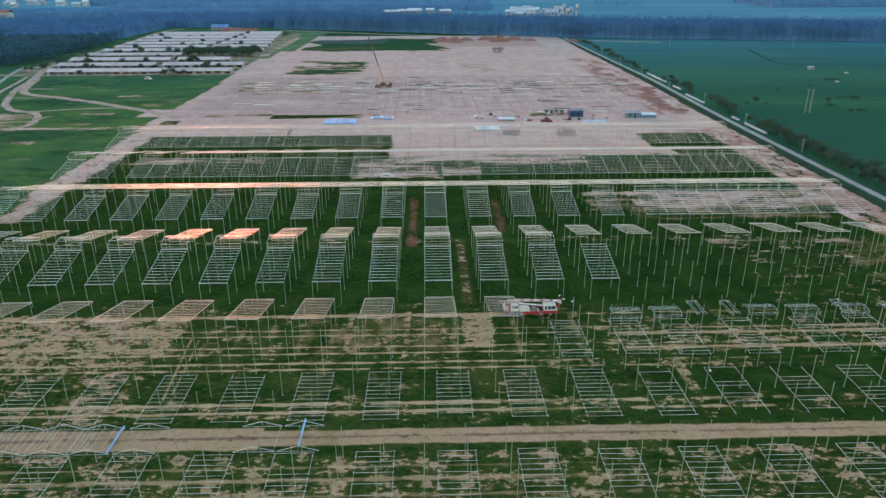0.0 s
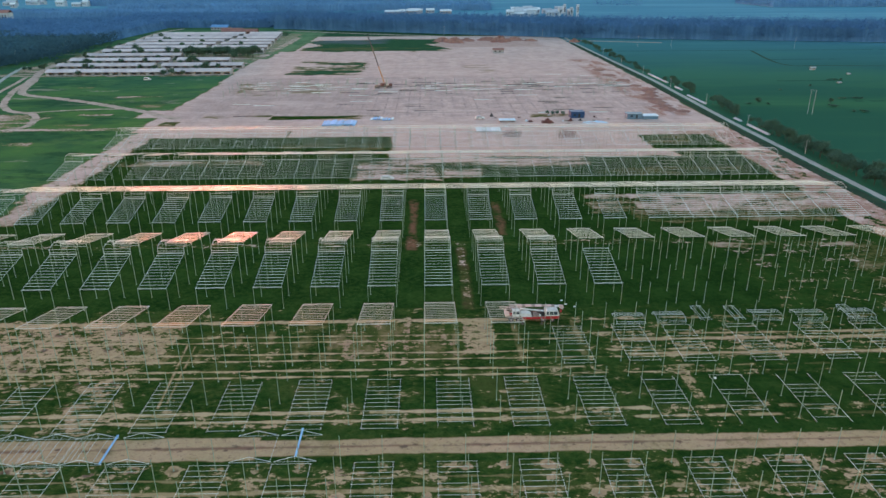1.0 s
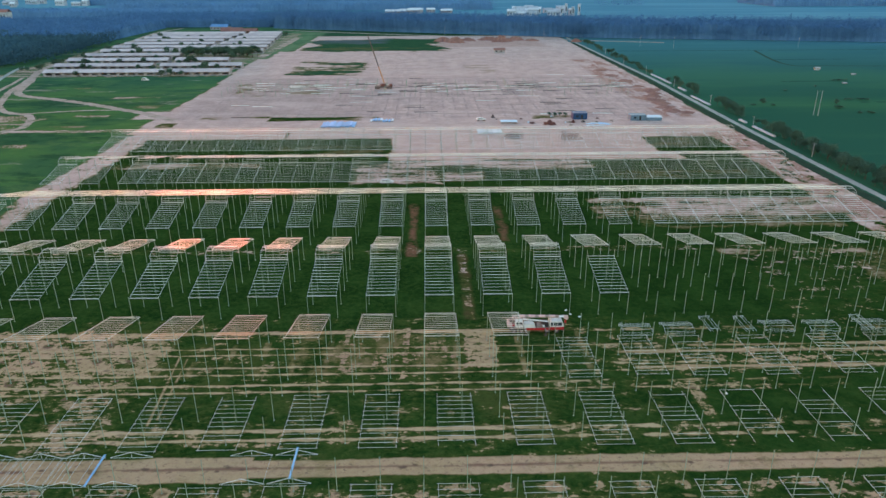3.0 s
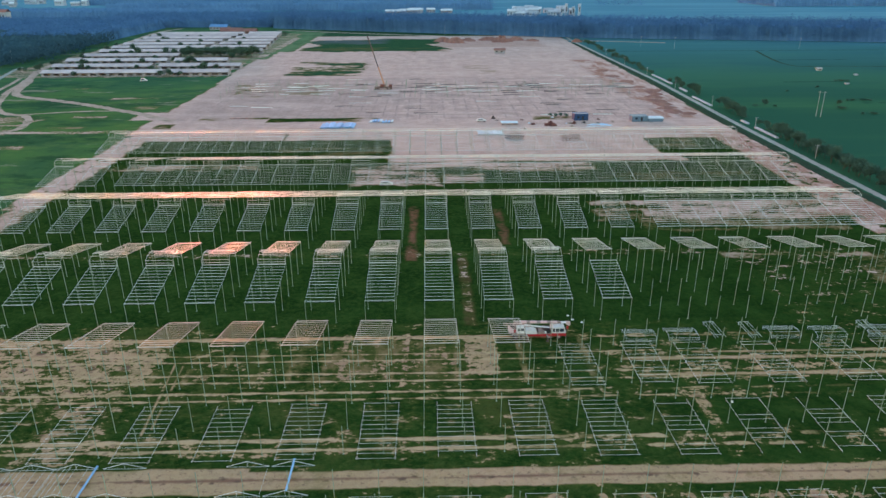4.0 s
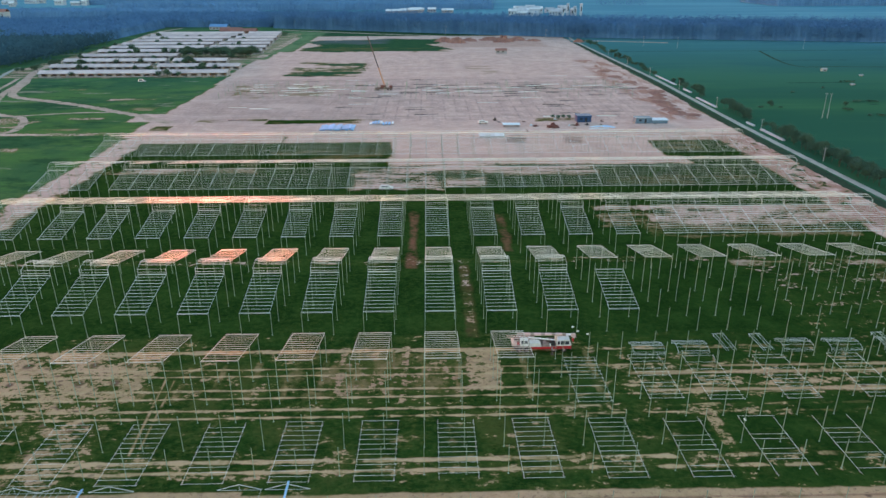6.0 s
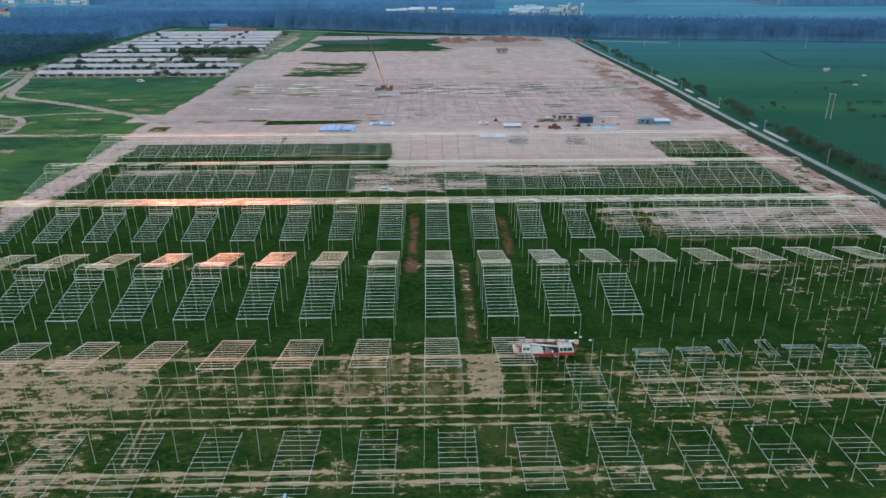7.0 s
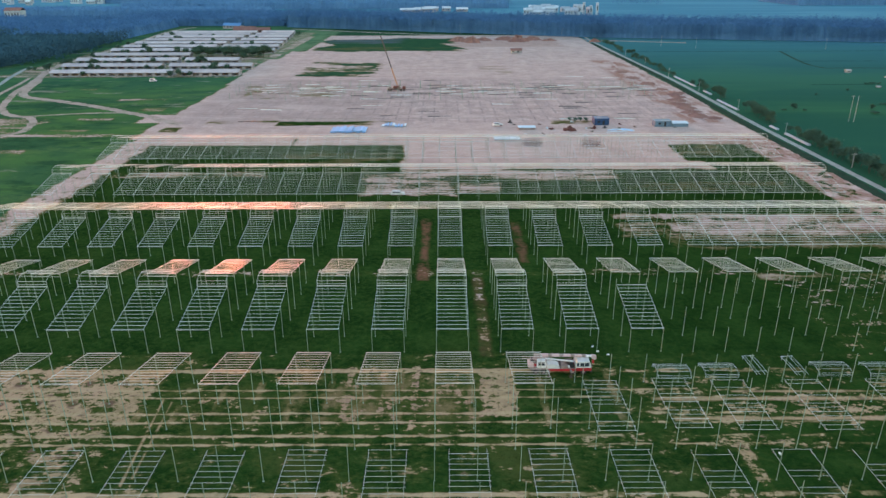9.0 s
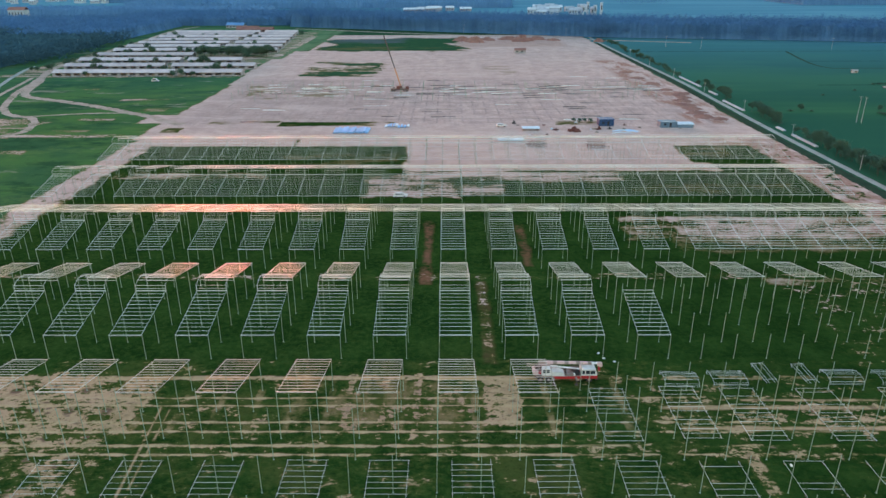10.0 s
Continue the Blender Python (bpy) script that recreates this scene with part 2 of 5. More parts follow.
    density = union([box(-200, 40, 55, 122, 1, 1, 0.24), box(40, 200, 55, 122, 1, 1, 0.12), box(-200, -30, 58, 75.5, 1, 2, 0.47), box(-40, 200, 58, 75.5, 1, 2, 0.50), box(-200, -20, 83, 89.5, 1, 1.5, 0.44), box(-20, 44, 84, 89, 1, 1.5, 0.47), box(40, 200, 84, 89, 1, 1.5, 0.34), box(7.2, 13.8, 105.5, 120, 0.8, 1.5, 1.0), box(-18, 8, 103, 118, 2, 3, 0.48),
                     box(-200, -48.0, 103, 121, 1.2, 2.0, 0.88), box(-200, -50.5, 96, 104, 1.0, 2.0, 0.66), box(-61, -49.5, 82, 100, 1.0, 2.0, 0.62), box(-200, -56, 82, 97, 1.0, 2.5, 0.42), box(45.0, 47.4, 82, 112, 0.5, 0.8, 0.60),
                     box(34, 140, 103, 114, 1.5, 3, 0.52), box(30, 130, 102, 118.5, 2, 3, 0.34), box(20, 60, 97.5, 101.5, 1, 1.5, 0.5), box(-50, -18, 97, 119, 2, 4, 0.32), box(-9.8, -8.4, 102, 121, 0.4, 0.5, 0.68), box(-4.4, -2.8, 102, 121, 0.4, 0.5, 0.76), box(-15.8, -14.2, 103, 121, 0.4, 0.6, 0.62), box(3.0, 4.4, 103, 120, 0.4, 0.5, 0.66),
                     box(8.2, 10.2, 124, 160, 0.4, 0.6, 0.55), box(-80, 120, 121, 125, 1, 2, 0.2), box(76, 122, 122, 160, 3, 6, 0.30), box(88, 122, 150, 162, 2, 4, 0.34), box(-118, 118, 160.5, 164, 1.0, 1.5, 0.4)])
    # trodden earth round the footings of the nearest posts
    foot_x = n.m("MULTIPLY", n.m("ABSOLUTE", n.m("SUBTRACT", n.m("FRACT", n.m("ADD", n.m("DIVIDE", n.x, 6.0), 0.5)), 0.5)), 6.0)
    foot_y = n.m("MINIMUM", n.m("ABSOLUTE", n.m("SUBTRACT", n.y, 74.2)), n.m("ABSOLUTE", n.m("SUBTRACT", n.y, 68.1)))
    foot = n.m("SQRT", n.m("ADD", n.m("MULTIPLY", foot_x, foot_x), n.m("MULTIPLY", foot_y, foot_y)))
    density = n.m("MAXIMUM", density, n.smooth(foot, 0.8, 1.7, 0.85, 0.0))
    speck = n.m("ADD", n.m("MULTIPLY", n.noise(0.34, 6, 0.70, squash=(0.55, 1, 1)), 0.62), n.m("MULTIPLY", n.noise(1.2, 5, 0.70, squash=(0.7, 1, 1)), 0.38))
    field = n.m("ADD", speck, n.m("MULTIPLY", density, 0.17))
    inside = n.smooth(density, 0.05, 0.14)
    near = n.m("MULTIPLY", n.smooth(field, 0.606, 0.650), inside)
    olive = n.m("MULTIPLY", n.smooth(field, 0.52, 0.62), inside)
    # worn cross ways along the rows of posts, thinly grown over
    cross = n.m("MULTIPLY", n.m("MULTIPLY", n.smooth(n.m("ADD", swell, n.m("MULTIPLY", wob, 0.25)), 0.55, 0.95), box(-62, 34, 103, 119, 2, 3)), n.smooth(n.noise(0.14, 5, 0.65), 0.38, 0.60, 0.0, 0.62))
    bald = n.m("MULTIPLY", box(-26, 12, 104, 119, 3, 5), n.smooth(n.noise(0.16, 6, 0.7), 0.40, 0.60, 0.05, 0.55))
    track = union([box(-400, -25, 76.2, 81.6, 0.4, 0.7), box(-40, 400, 77.0, 80.9, 0.4, 0.8)])
    strips = n.m("MULTIPLY", union([box(-4.5, -2.3, 158, 200, 0.6, 1.2), box(20.2, 22.4, 168, 197, 0.6, 1.3, 0.8), box(8, 10.5, 124, 160, 0.5, 1.0, 0.35)]), n.smooth(n.m("ADD", n.m("MULTIPLY", n.noise(0.18, 5, 0.65), 0.7), n.m("MULTIPLY", fine, 0.3)), 0.38, 0.62))
    beds = n.m("MULTIPLY", box(64, 137, 187, 203.5, 1.2, 2.2, 0.85), n.smooth(n.m("ADD", n.m("MULTIPLY", n.noise(0.2, 6, 0.72, squash=(0.45, 1, 1)), 0.7), n.m("MULTIPLY", fine, 0.3)), 0.43, 0.53, 0.0, 1.0))
    earth = union([pad, beds, patches, ruts, lines, east, near, track, cross, bald])
    thin_cover = n.smooth(n.m("ADD", n.m("MULTIPLY", n.noise(0.45, 6, 0.75), 0.6), n.m("MULTIPLY", n.noise(0.09, 3), 0.4)), 0.38, 0.54, 0.68, 1.0)
    earth = n.m("MULTIPLY", earth, n.m("MAXIMUM", thin_cover, n.smooth(n.y, 170, 250)))
    soil_a = n.mix(n.smooth(mid, 0.35, 0.65), (0.575, 0.400, 0.335), (0.475, 0.322, 0.268))
    # rows of pits and ruts on the pad
    rows = n.smooth(n.noise(0.22, 4, squash=(1.0, 0.16, 1)), 0.42, 0.62)
    soil_b = n.mix(n.m("MULTIPLY", n.m("MULTIPLY", rows, n.smooth(n.y, 300, 330)), 0.18), soil_a, (0.30, 0.22, 0.20))
    # strips dug out for footings, bay by bay
    bay = n.m("ABSOLUTE", n.m("SUBTRACT", n.m("FRACT", n.m("DIVIDE", n.x, 6.0)), 0.5))
    rank = n.smooth(n.m("ABSOLUTE", n.m("SUBTRACT", n.m("FRACT", n.m("DIVIDE", n.y, 20.65)), 0.5)), 0.34, 0.42, 1.0, 0.0)
    dug = n.m("MULTIPLY", n.m("MULTIPLY", n.smooth(n.m("ADD", bay, n.m("MULTIPLY", wob, 0.05)), 0.055, 0.095, 1.0, 0.0), rank), box(-118, 126, 334, 452, 3, 6))
    dug = n.m("MULTIPLY", dug, n.smooth(n.noise(0.5, 5, 0.75), 0.34, 0.48))
    soil_b = n.mix(n.m("MULTIPLY", dug, n.smooth(n.noise(0.15, 4), 0.36, 0.54, 0.15, 0.75)), soil_b, (0.27, 0.19, 0.18))
    cell = n.node("ShaderNodeCombineXYZ", X=n.m("FLOOR", n.m("DIVIDE", n.x, 6.0)), Y=n.m("FLOOR", n.m("DIVIDE", n.y, 6.88)))
    panel = n.node("ShaderNodeTexWhiteNoise", Vector=cell.outputs[0]).outputs["Value"]
    panel = n.m("MULTIPLY", n.m("MULTIPLY", panel, box(-122, 128, 330, 470, 3, 6)), n.smooth(mid, 0.35, 0.6, 0.3, 0.75))
    soil_b = n.mix(panel, soil_b, (0.36, 0.25, 0.222))
    soil_b = n.mix(box(-128, -30, 336, 462, 12, 10, 0.42), soil_b, (0.33, 0.235, 0.205))
    drag = n.m("ADD", n.m("MULTIPLY", n.noise(0.5, 5, 0.75, squash=(0.12, 1, 1)), 0.6), n.m("MULTIPLY", n.noise(0.45, 6, 0.8), 0.4))
    ways = n.smooth(n.y, 300, 335)
    soil_b = n.mix(n.m("MULTIPLY", n.smooth(drag, 0.52, 0.62, 0, 0.55), ways), soil_b, (0.68, 0.52, 0.45))
    soil_b = n.mix(n.m("MULTIPLY", n.smooth(drag, 0.48, 0.38, 0, 0.7), ways), soil_b, (0.27, 0.20, 0.18))
    rubble = union([box(-116, 126, y - w, y + w, 0.6, 0.9, a) for y, w, a in ((343, 0.6, 0.8), (352, 0.4, 0.6), (366, 0.6, 0.9), (385, 0.8, 0.8), (398, 0.6, 0.6), (413, 1.0, 0.8), (426, 1.2, 1.0), (441, 1.0, 0.8), (462, 1.2, 0.6))])
    soil_b = n.mix(n.m("MULTIPLY", rubble, n.smooth(n.noise(0.24, 6, 0.75, squash=(0.4, 1, 1)), 0.44, 0.58, 0.0, 0.8)), soil_b, (0.12, 0.12, 0.09))
    pale = n.mix(n.smooth(n.noise(0.05, 6, squash=(0.35, 1, 1)), 0.52, 0.66, 0, 0.35), soil_b, (0.64, 0.47, 0.40))
    red = union([n.m("MULTIPLY", box(114, 137, 330, 560, 4, 6, 1.0), n.smooth(n.noise(0.09, 5, 0.65, squash=(1.4, 0.45, 1)), 0.46, 0.58)), box(10, 110, 660, 720, 5, 12, 0.45), n.m("MULTIPLY", box(-18, 8, 104, 117, 1.5, 3, 0.5), 1.0), n.m("MULTIPLY", box(110, 138, 140, 300, 2, 5, 0.95), n.smooth(n.noise(0.12, 5, 0.65), 0.38, 0.55))])
    pale = n.mix(n.smooth(n.y, 122, 150, 0.9, 0.0), pale, n.mix(n.smooth(n.noise(0.05, 4), 0.40, 0.60), (0.43, 0.265, 0.150), (0.37, 0.245, 0.125)))
    soil = n.mix(red, pale, (0.32, 0.165, 0.120))
    soil = n.mix(strips, soil, (0.21, 0.08, 0.05))
    # grass: dense and dark on the site, paler meadow and tilled fields outside
    grain = n.m("ADD", n.m("MULTIPLY", n.noise(0.8, 5, 0.7), 0.6), n.m("MULTIPLY", n.noise(3.5, 3, 0.7), 0.4))
    lush = n.mix(n.smooth(mid, 0.36, 0.66), (0.011, 0.032, 0.0065), (0.022, 0.053, 0.011))
    lush = n.mix(n.m("MULTIPLY", n.smooth(grain, 0.46, 0.62, 0, 0.7), n.smooth(n.x, 10, 60, 1.0, 0.5)), lush, (0.045, 0.077, 0.018))
    lush = n.mix(n.m("MULTIPLY", n.smooth(n.noise(0.06, 6, 0.7), 0.48, 0.64, 0, 0.5), n.m("MULTIPLY", n.smooth(n.y, 119, 130, 1.0, 0.12), n.smooth(n.x, 20, 45, 1.0, 0.1))), lush, (0.085, 0.082, 0.024))
    lush = n.mix(n.smooth(grain, 0.46, 0.36, 0, 0.75), lush, (0.008, 0.022, 0.006))
    lush = n.mix(n.m("MULTIPLY", olive, n.smooth(n.x, 30, 60, 0.7, 0.35)), lush, (0.066, 0.080, 0.020))
    meadow = n.mix(n.smooth(big, 0.42, 0.6), (0.044, 0.104, 0.044), (0.070, 0.145, 0.044))
    meadow = n.mix(n.smooth(n.noise(0.03, 5, 0.65, squash=(0.5, 1, 1)), 0.52, 0.62, 0, 0.6), meadow, (0.018, 0.052, 0.028))
    meadow = n.mix(n.smooth(n.noise(0.045, 5, 0.65, vec=n.node("ShaderNodeMapping", Vector=n.pos, Location=(40, 70, 0), Scale=(0.4, 1, 1)).outputs[0]), 0.53, 0.64, 0, 0.7), meadow, (0.085, 0.165, 0.045))
    meadow = n.mix(n.smooth(n.noise(0.05, 5, 0.7, vec=n.node("ShaderNodeMapping", Vector=n.pos, Location=(90, 10, 0), Scale=(0.35, 1, 1)).outputs[0]), 0.58, 0.66, 0, 0.8), meadow, (0.34, 0.28, 0.22))
    tussock = n.noise(0.055, 7, 0.74, squash=(0.6, 1, 1))
    meadow = n.mix(n.smooth(tussock, 0.52, 0.62, 0, 0.55), meadow, (0.105, 0.165, 0.050))
    meadow = n.mix(n.smooth(tussock, 0.48, 0.38, 0, 0.6), meadow, (0.018, 0.050, 0.026))
    meadow = n.mix(n.smooth(grain, 0.5, 0.62, 0, 0.4), meadow, (0.060, 0.105, 0.040))
    crop = n.mix(n.smooth(n.noise(0.008, 4, squash=(0.5, 1.5, 1)), 0.4, 0.62), (0.028, 0.092, 0.056), (0.040, 0.118, 0.058))
    crop = n.mix(n.smooth(n.noise(0.02, 3, squash=(0.25, 1.6, 1)), 0.55, 0.7, 0, 0.35), crop, (0.062, 0.160, 0.072))
    # far fields: distance haze put into the colour as blue
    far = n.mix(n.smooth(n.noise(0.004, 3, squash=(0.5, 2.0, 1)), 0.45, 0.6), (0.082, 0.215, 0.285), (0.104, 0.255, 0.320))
    grass = n.mix(n.smooth(n.x, -126, -121), meadow, lush)
    # haze mixed into the grass colour, growing with y
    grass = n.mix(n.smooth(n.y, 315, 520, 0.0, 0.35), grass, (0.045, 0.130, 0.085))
    verge = n.m("MULTIPLY", box(-152, -112, 545, 840, 2, 5), n.smooth(n.noise(0.05, 5, 0.7), 0.36, 0.56, 0.3, 0.85))
    grass = n.mix(verge, grass, (0.13, 0.20, 0.10))
    grass = n.mix(n.m("MULTIPLY", box(-108, -40, 694, 742, 8, 10, 1.0, 0.0, 40), n.smooth(n.noise(0.05, 5, 0.7, squash=(0.3, 1, 1)), 0.38, 0.5, 0.3, 0.9)), grass, (0.085, 0.105, 0.105))
    # crops blend to the hazed field colour with distance
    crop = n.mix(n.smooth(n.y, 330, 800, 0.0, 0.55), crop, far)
    hedge = n.m("MULTIPLY", union([box(x0, x1, y - 1.2, y + 1.2, 1.0, 1.5, 0.8) for x0, x1, y in ((232, 275, 366), (262, 292, 378), (225, 262, 440), (272, 330, 552), (150, 420, 618))]), n.smooth(mid, 0.38, 0.5))
    crop = n.mix(hedge, crop, (0.020, 0.050, 0.036))
    grass = n.mix(n.smooth(n.x, 134, 140), grass, crop)
    # beyond this line all grass takes the hazed field colour
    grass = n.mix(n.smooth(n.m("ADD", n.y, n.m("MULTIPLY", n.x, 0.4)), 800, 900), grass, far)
    grass = n.mix(strips, grass, (0.19, 0.085, 0.05))
    height = n.m("ADD", n.m("MULTIPLY", n.noise(2.2, 5), 0.5), n.m("MULTIPLY", fine, 0.8))
    soil = n.mix(n.smooth(grain, 0.47, 0.60, 0, 0.35), soil, n.mix(n.smooth(n.y, 118, 150), (0.52, 0.355, 0.20), (0.64, 0.485, 0.41)))
    soil = n.mix(n.smooth(grain, 0.46, 0.36, 0, 0.5), soil, (0.24, 0.17, 0.13))
    rut = n.m("MULTIPLY", box(-400, 400, 78.8, 79.3, 0.3, 0.5, 0.85), n.smooth(n.noise(0.5, 5, 0.7, squash=(0.3, 1, 1)), 0.38, 0.47))
    soil = n.mix(rut, soil, (0.17, 0.085, 0.06))
    pit_n = n.node("ShaderNodeTexVoronoi", Vector=n.node("ShaderNodeMapping", Vector=n.pos, Scale=(0.8, 1.5, 1.0)).outputs[0], Scale=0.5)
    pits = n.m("MULTIPLY", n.smooth(n.m("ADD", pit_n.outputs["Distance"], n.m("MULTIPLY", n.m("SUBTRACT", fine, 0.5), 0.5)), 0.14, 0.30, 1.0, 0.0), n.m("MULTIPLY", n.smooth(n.y, 60, 124, 0.9, 0.8), n.smooth(n.y, 122, 126, 1.0, 0.0)))
    off_track = n.m("MAXIMUM", n.smooth(n.m("ABSOLUTE", n.m("SUBTRACT", n.y, 79.0)), 2.4, 3.2), n.smooth(n.m("ABSOLUTE", n.m("SUBTRACT", n.y, 79.0)), 0.5, 0.9, 1.0, 0.0))
    soil = n.mix(n.m("MULTIPLY", n.m("MULTIPLY", pits, off_track), n.smooth(n.noise(0.08, 3), 0.40, 0.50)), soil, (0.13, 0.075, 0.055))
    # dark spoil round the footings of the near posts
    gap_x = n.m("MULTIPLY", n.m("ABSOLUTE", n.m("SUBTRACT", n.m("FRACT", n.m("ADD", n.m("DIVIDE", n.x, 6.0), 0.5)), 0.5)), 6.0)
    gap_y = n.m("ABSOLUTE", n.m("SUBTRACT", n.y, 115.4))
    for row in (109.3, 102.4, 97.4, 90.5, 74.2, 68.1):
        gap_y = n.m("MINIMUM", gap_y, n.m("ABSOLUTE", n.m("SUBTRACT", n.y, row)))
    near_post = n.m("ADD", n.m("SQRT", n.m("ADD", n.m("MULTIPLY", gap_x, gap_x), n.m("MULTIPLY", gap_y, gap_y))), n.m("MULTIPLY", wob, 1.3))
    spoil = n.m("MULTIPLY", n.smooth(near_post, 0.5, 1.1, 0.85, 0.0), n.smooth(n.x, -44, -36, 1.0, 0.25))
    soil = n.mix(spoil, soil, (0.12, 0.065, 0.05))
    crumbs = n.noise(1.1, 6, 0.75)
    soil = n.mix(n.m("MULTIPLY", n.smooth(crumbs, 0.46, 0.36, 0, 0.75), n.smooth(n.y, 122, 135, 1.0, 0.3)), soil, (0.17, 0.11, 0.075))
    soil = n.mix(n.m("MULTIPLY", lines, n.smooth(n.y, 118, 120, 0.4, 0.0)), soil, (0.54, 0.40, 0.22))
    half = n.mix(n.smooth(earth, 0.35, 0.95), (0.17, 0.128, 0.048), soil)
    n.bump(height, 0.6, 0.35)
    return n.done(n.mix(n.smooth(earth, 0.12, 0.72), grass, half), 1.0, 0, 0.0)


def earth_material(name, a, b, grown=None):
    """Bare soil in two tones; grown: the colour of what creeps over it in patches."""
    n = Nodes(name)
    f = n.m("ADD", n.m("MULTIPLY", n.noise(0.15, 5), 0.6), n.m("MULTIPLY", n.noise(1.6, 4), 0.4))
    n.bump(f, 0.5, 0.2)
    c = n.mix(n.smooth(f, 0.38, 0.62), a, b)
    if grown:
        cover = n.m("ADD", n.m("MULTIPLY", n.noise(0.11, 5, 0.7), 0.6), n.m("MULTIPLY", n.noise(0.5, 4, 0.7), 0.4))
        c = n.mix(n.smooth(cover, 0.50, 0.62, 0.0, 0.8), c, grown)
    return n.done(c, 1.0, 0, 0.0)


GROUND = ground_material()
EARTH = earth_material("trodden_earth", (0.46, 0.345, 0.28), (0.37, 0.27, 0.215), (0.13, 0.15, 0.075))
RED_EARTH = earth_material("red_earth", (0.35, 0.185, 0.145), (0.25, 0.125, 0.10))
GREY_ROAD = earth_material("worn_concrete_road", (0.36, 0.36, 0.32), (0.28, 0.28, 0.25))
DITCH = earth_material("ditch_grass", (0.030, 0.052, 0.034), (0.044, 0.068, 0.040))

# ---- mesh writing ----
class Form:
    """Collects points and faces of one mesh."""

    def __init__(self):
        self.v, self.f = [], []

    def add(self, pts, faces):
        k = len(self.v)
        self.v += [tuple(p) for p in pts]
        self.f += [tuple(k + i for i in f) for f in faces]
        return self

    def box(self, x0, x1, y0, y1, z0, z1, cut=0.0):
        """A box; cut: how much its upper edges are chamfered."""
        c = cut
        if not c:
            return self.add([(x0, y0, z0), (x1, y0, z0), (x1, y1, z0), (x0, y1, z0), (x0, y0, z1), (x1, y0, z1), (x1, y1, z1), (x0, y1, z1)],
                            [(0, 3, 2, 1), (4, 5, 6, 7), (0, 1, 5, 4), (1, 2, 6, 5), (2, 3, 7, 6), (3, 0, 4, 7)])
        rings = [(0, z0), (0, z1 - c), (c, z1)]
        pts = [p for d, z in rings for p in ((x0 + d, y0 + d, z), (x1 - d, y0 + d, z), (x1 - d, y1 - d, z), (x0 + d, y1 - d, z))]
        faces = [(3, 2, 1, 0), (8, 9, 10, 11)]
        for r in (0, 4):
            faces += [(r + i, r + (i + 1) % 4, r + 4 + (i + 1) % 4, r + 4 + i) for i in range(4)]
        return self.add(pts, faces)

    def beam(self, a, b, w=0.1, h=0.1, up=(0, 0, 1)):
        a, b, up = Vector(a), Vector(b), Vector(up)
        d = (b - a).normalized()
        s = d.cross(up)
        s = s.normalized() if s.length > 1e-4 else Vector((1, 0, 0))
        u = s.cross(d)
        pts = [p + s * i * w / 2 + u * j * h / 2 for p in (a, b) for i, j in ((-1, -1), (1, -1), (1, 1), (-1, 1))]
        return self.add(pts, [(0, 3, 2, 1), (4, 5, 6, 7), (0, 1, 5, 4), (1, 2, 6, 5), (2, 3, 7, 6), (3, 0, 4, 7)])

    def channel(self, a, b, w=0.038, h=0.042, t=0.009, tilt=0.0):
        """A steel channel lying along a-b, open to one side, leaning by tilt degrees."""
        a, b = Vector(a), Vector(b)
        d = (b - a).normalized()
        s = d.cross(Vector((0, 0, 1))).normalized()
        u = s.cross(d)
        turn = Matrix.Rotation(radians(tilt), 3, d)
        s, u = turn @ s, turn @ u
        prof = [(-w / 2, -h / 2), (w / 2, -h / 2), (w / 2, -h / 2 + t), (-w / 2 + t, -h / 2 + t), (-w / 2 + t, h / 2 - t), (w / 2, h / 2 - t), (w / 2, h / 2), (-w / 2, h / 2)]
        k = len(prof)
        pts = [p + s * i + u * j for p in (a, b) for i, j in prof]
        return self.add(pts, [(i, (i + 1) % k, k + (i + 1) % k, k + i) for i in range(k)] + [(0, 7, 4, 3), (0, 3, 2, 1), (4, 7, 6, 5), (8, 11, 12, 15), (8, 9, 10, 11), (12, 13, 14, 15)])

    def tube(self, a, b, r0, r1=None, sides=8):
        r1 = r0 if r1 is None else r1
        a, b = Vector(a), Vector(b)
        d = (b - a).normalized()
        s = d.orthogonal().normalized()
        u = d.cross(s)
        pts = [p + (s * math.cos(q) + u * math.sin(q)) * r for p, r in ((a, r0), (b, r1)) for q in [2 * math.pi * i / sides for i in range(sides)]]
        return self.add(pts, [(i, (i + 1) % sides, sides + (i + 1) % sides, sides + i) for i in range(sides)] + [tuple(range(sides))[::-1], tuple(range(sides, 2 * sides))])

    def prism(self, outline, y0, y1):
        """An outline of (x, z) points, drawn out along y."""
        k = len(outline)
        return self.add([(x, y, z) for y in (y0, y1) for x, z in outline], [(i, (i + 1) % k, k + (i + 1) % k, k + i) for i in range(k)] + [tuple(range(k))[::-1], tuple(range(k, 2 * k))])

    def mesh(self, name, material):
        me = bpy.data.meshes.new(name)
        me.from_pydata(self.v, [], self.f)
        me.materials.append(material)
        bm = bmesh.new()
        bm.from_mesh(me)
        bmesh.ops.recalc_face_normals(bm, faces=bm.faces)
        bm.to_mesh(me)
        bm.free()
        return me


def part(name, form, material, parent, label="", at=None):
    """One mesh object under a thing or a part. form: a Form, or a mesh that others share."""
    me = form.mesh(name, material) if isinstance(form, Form) else form
    ob = new(name, me)
    ob.parent = parent
    if at is not None:
        ob.matrix_local = at
    return tagged(ob, label)


def thing(name, label, category, group="", at=None, kind=""):
    ob = new(name)
    ob.empty_display_size = 0.2
    if at is not None:
        ob.matrix_world = at
    return tagged(ob, label, category, group, kind)


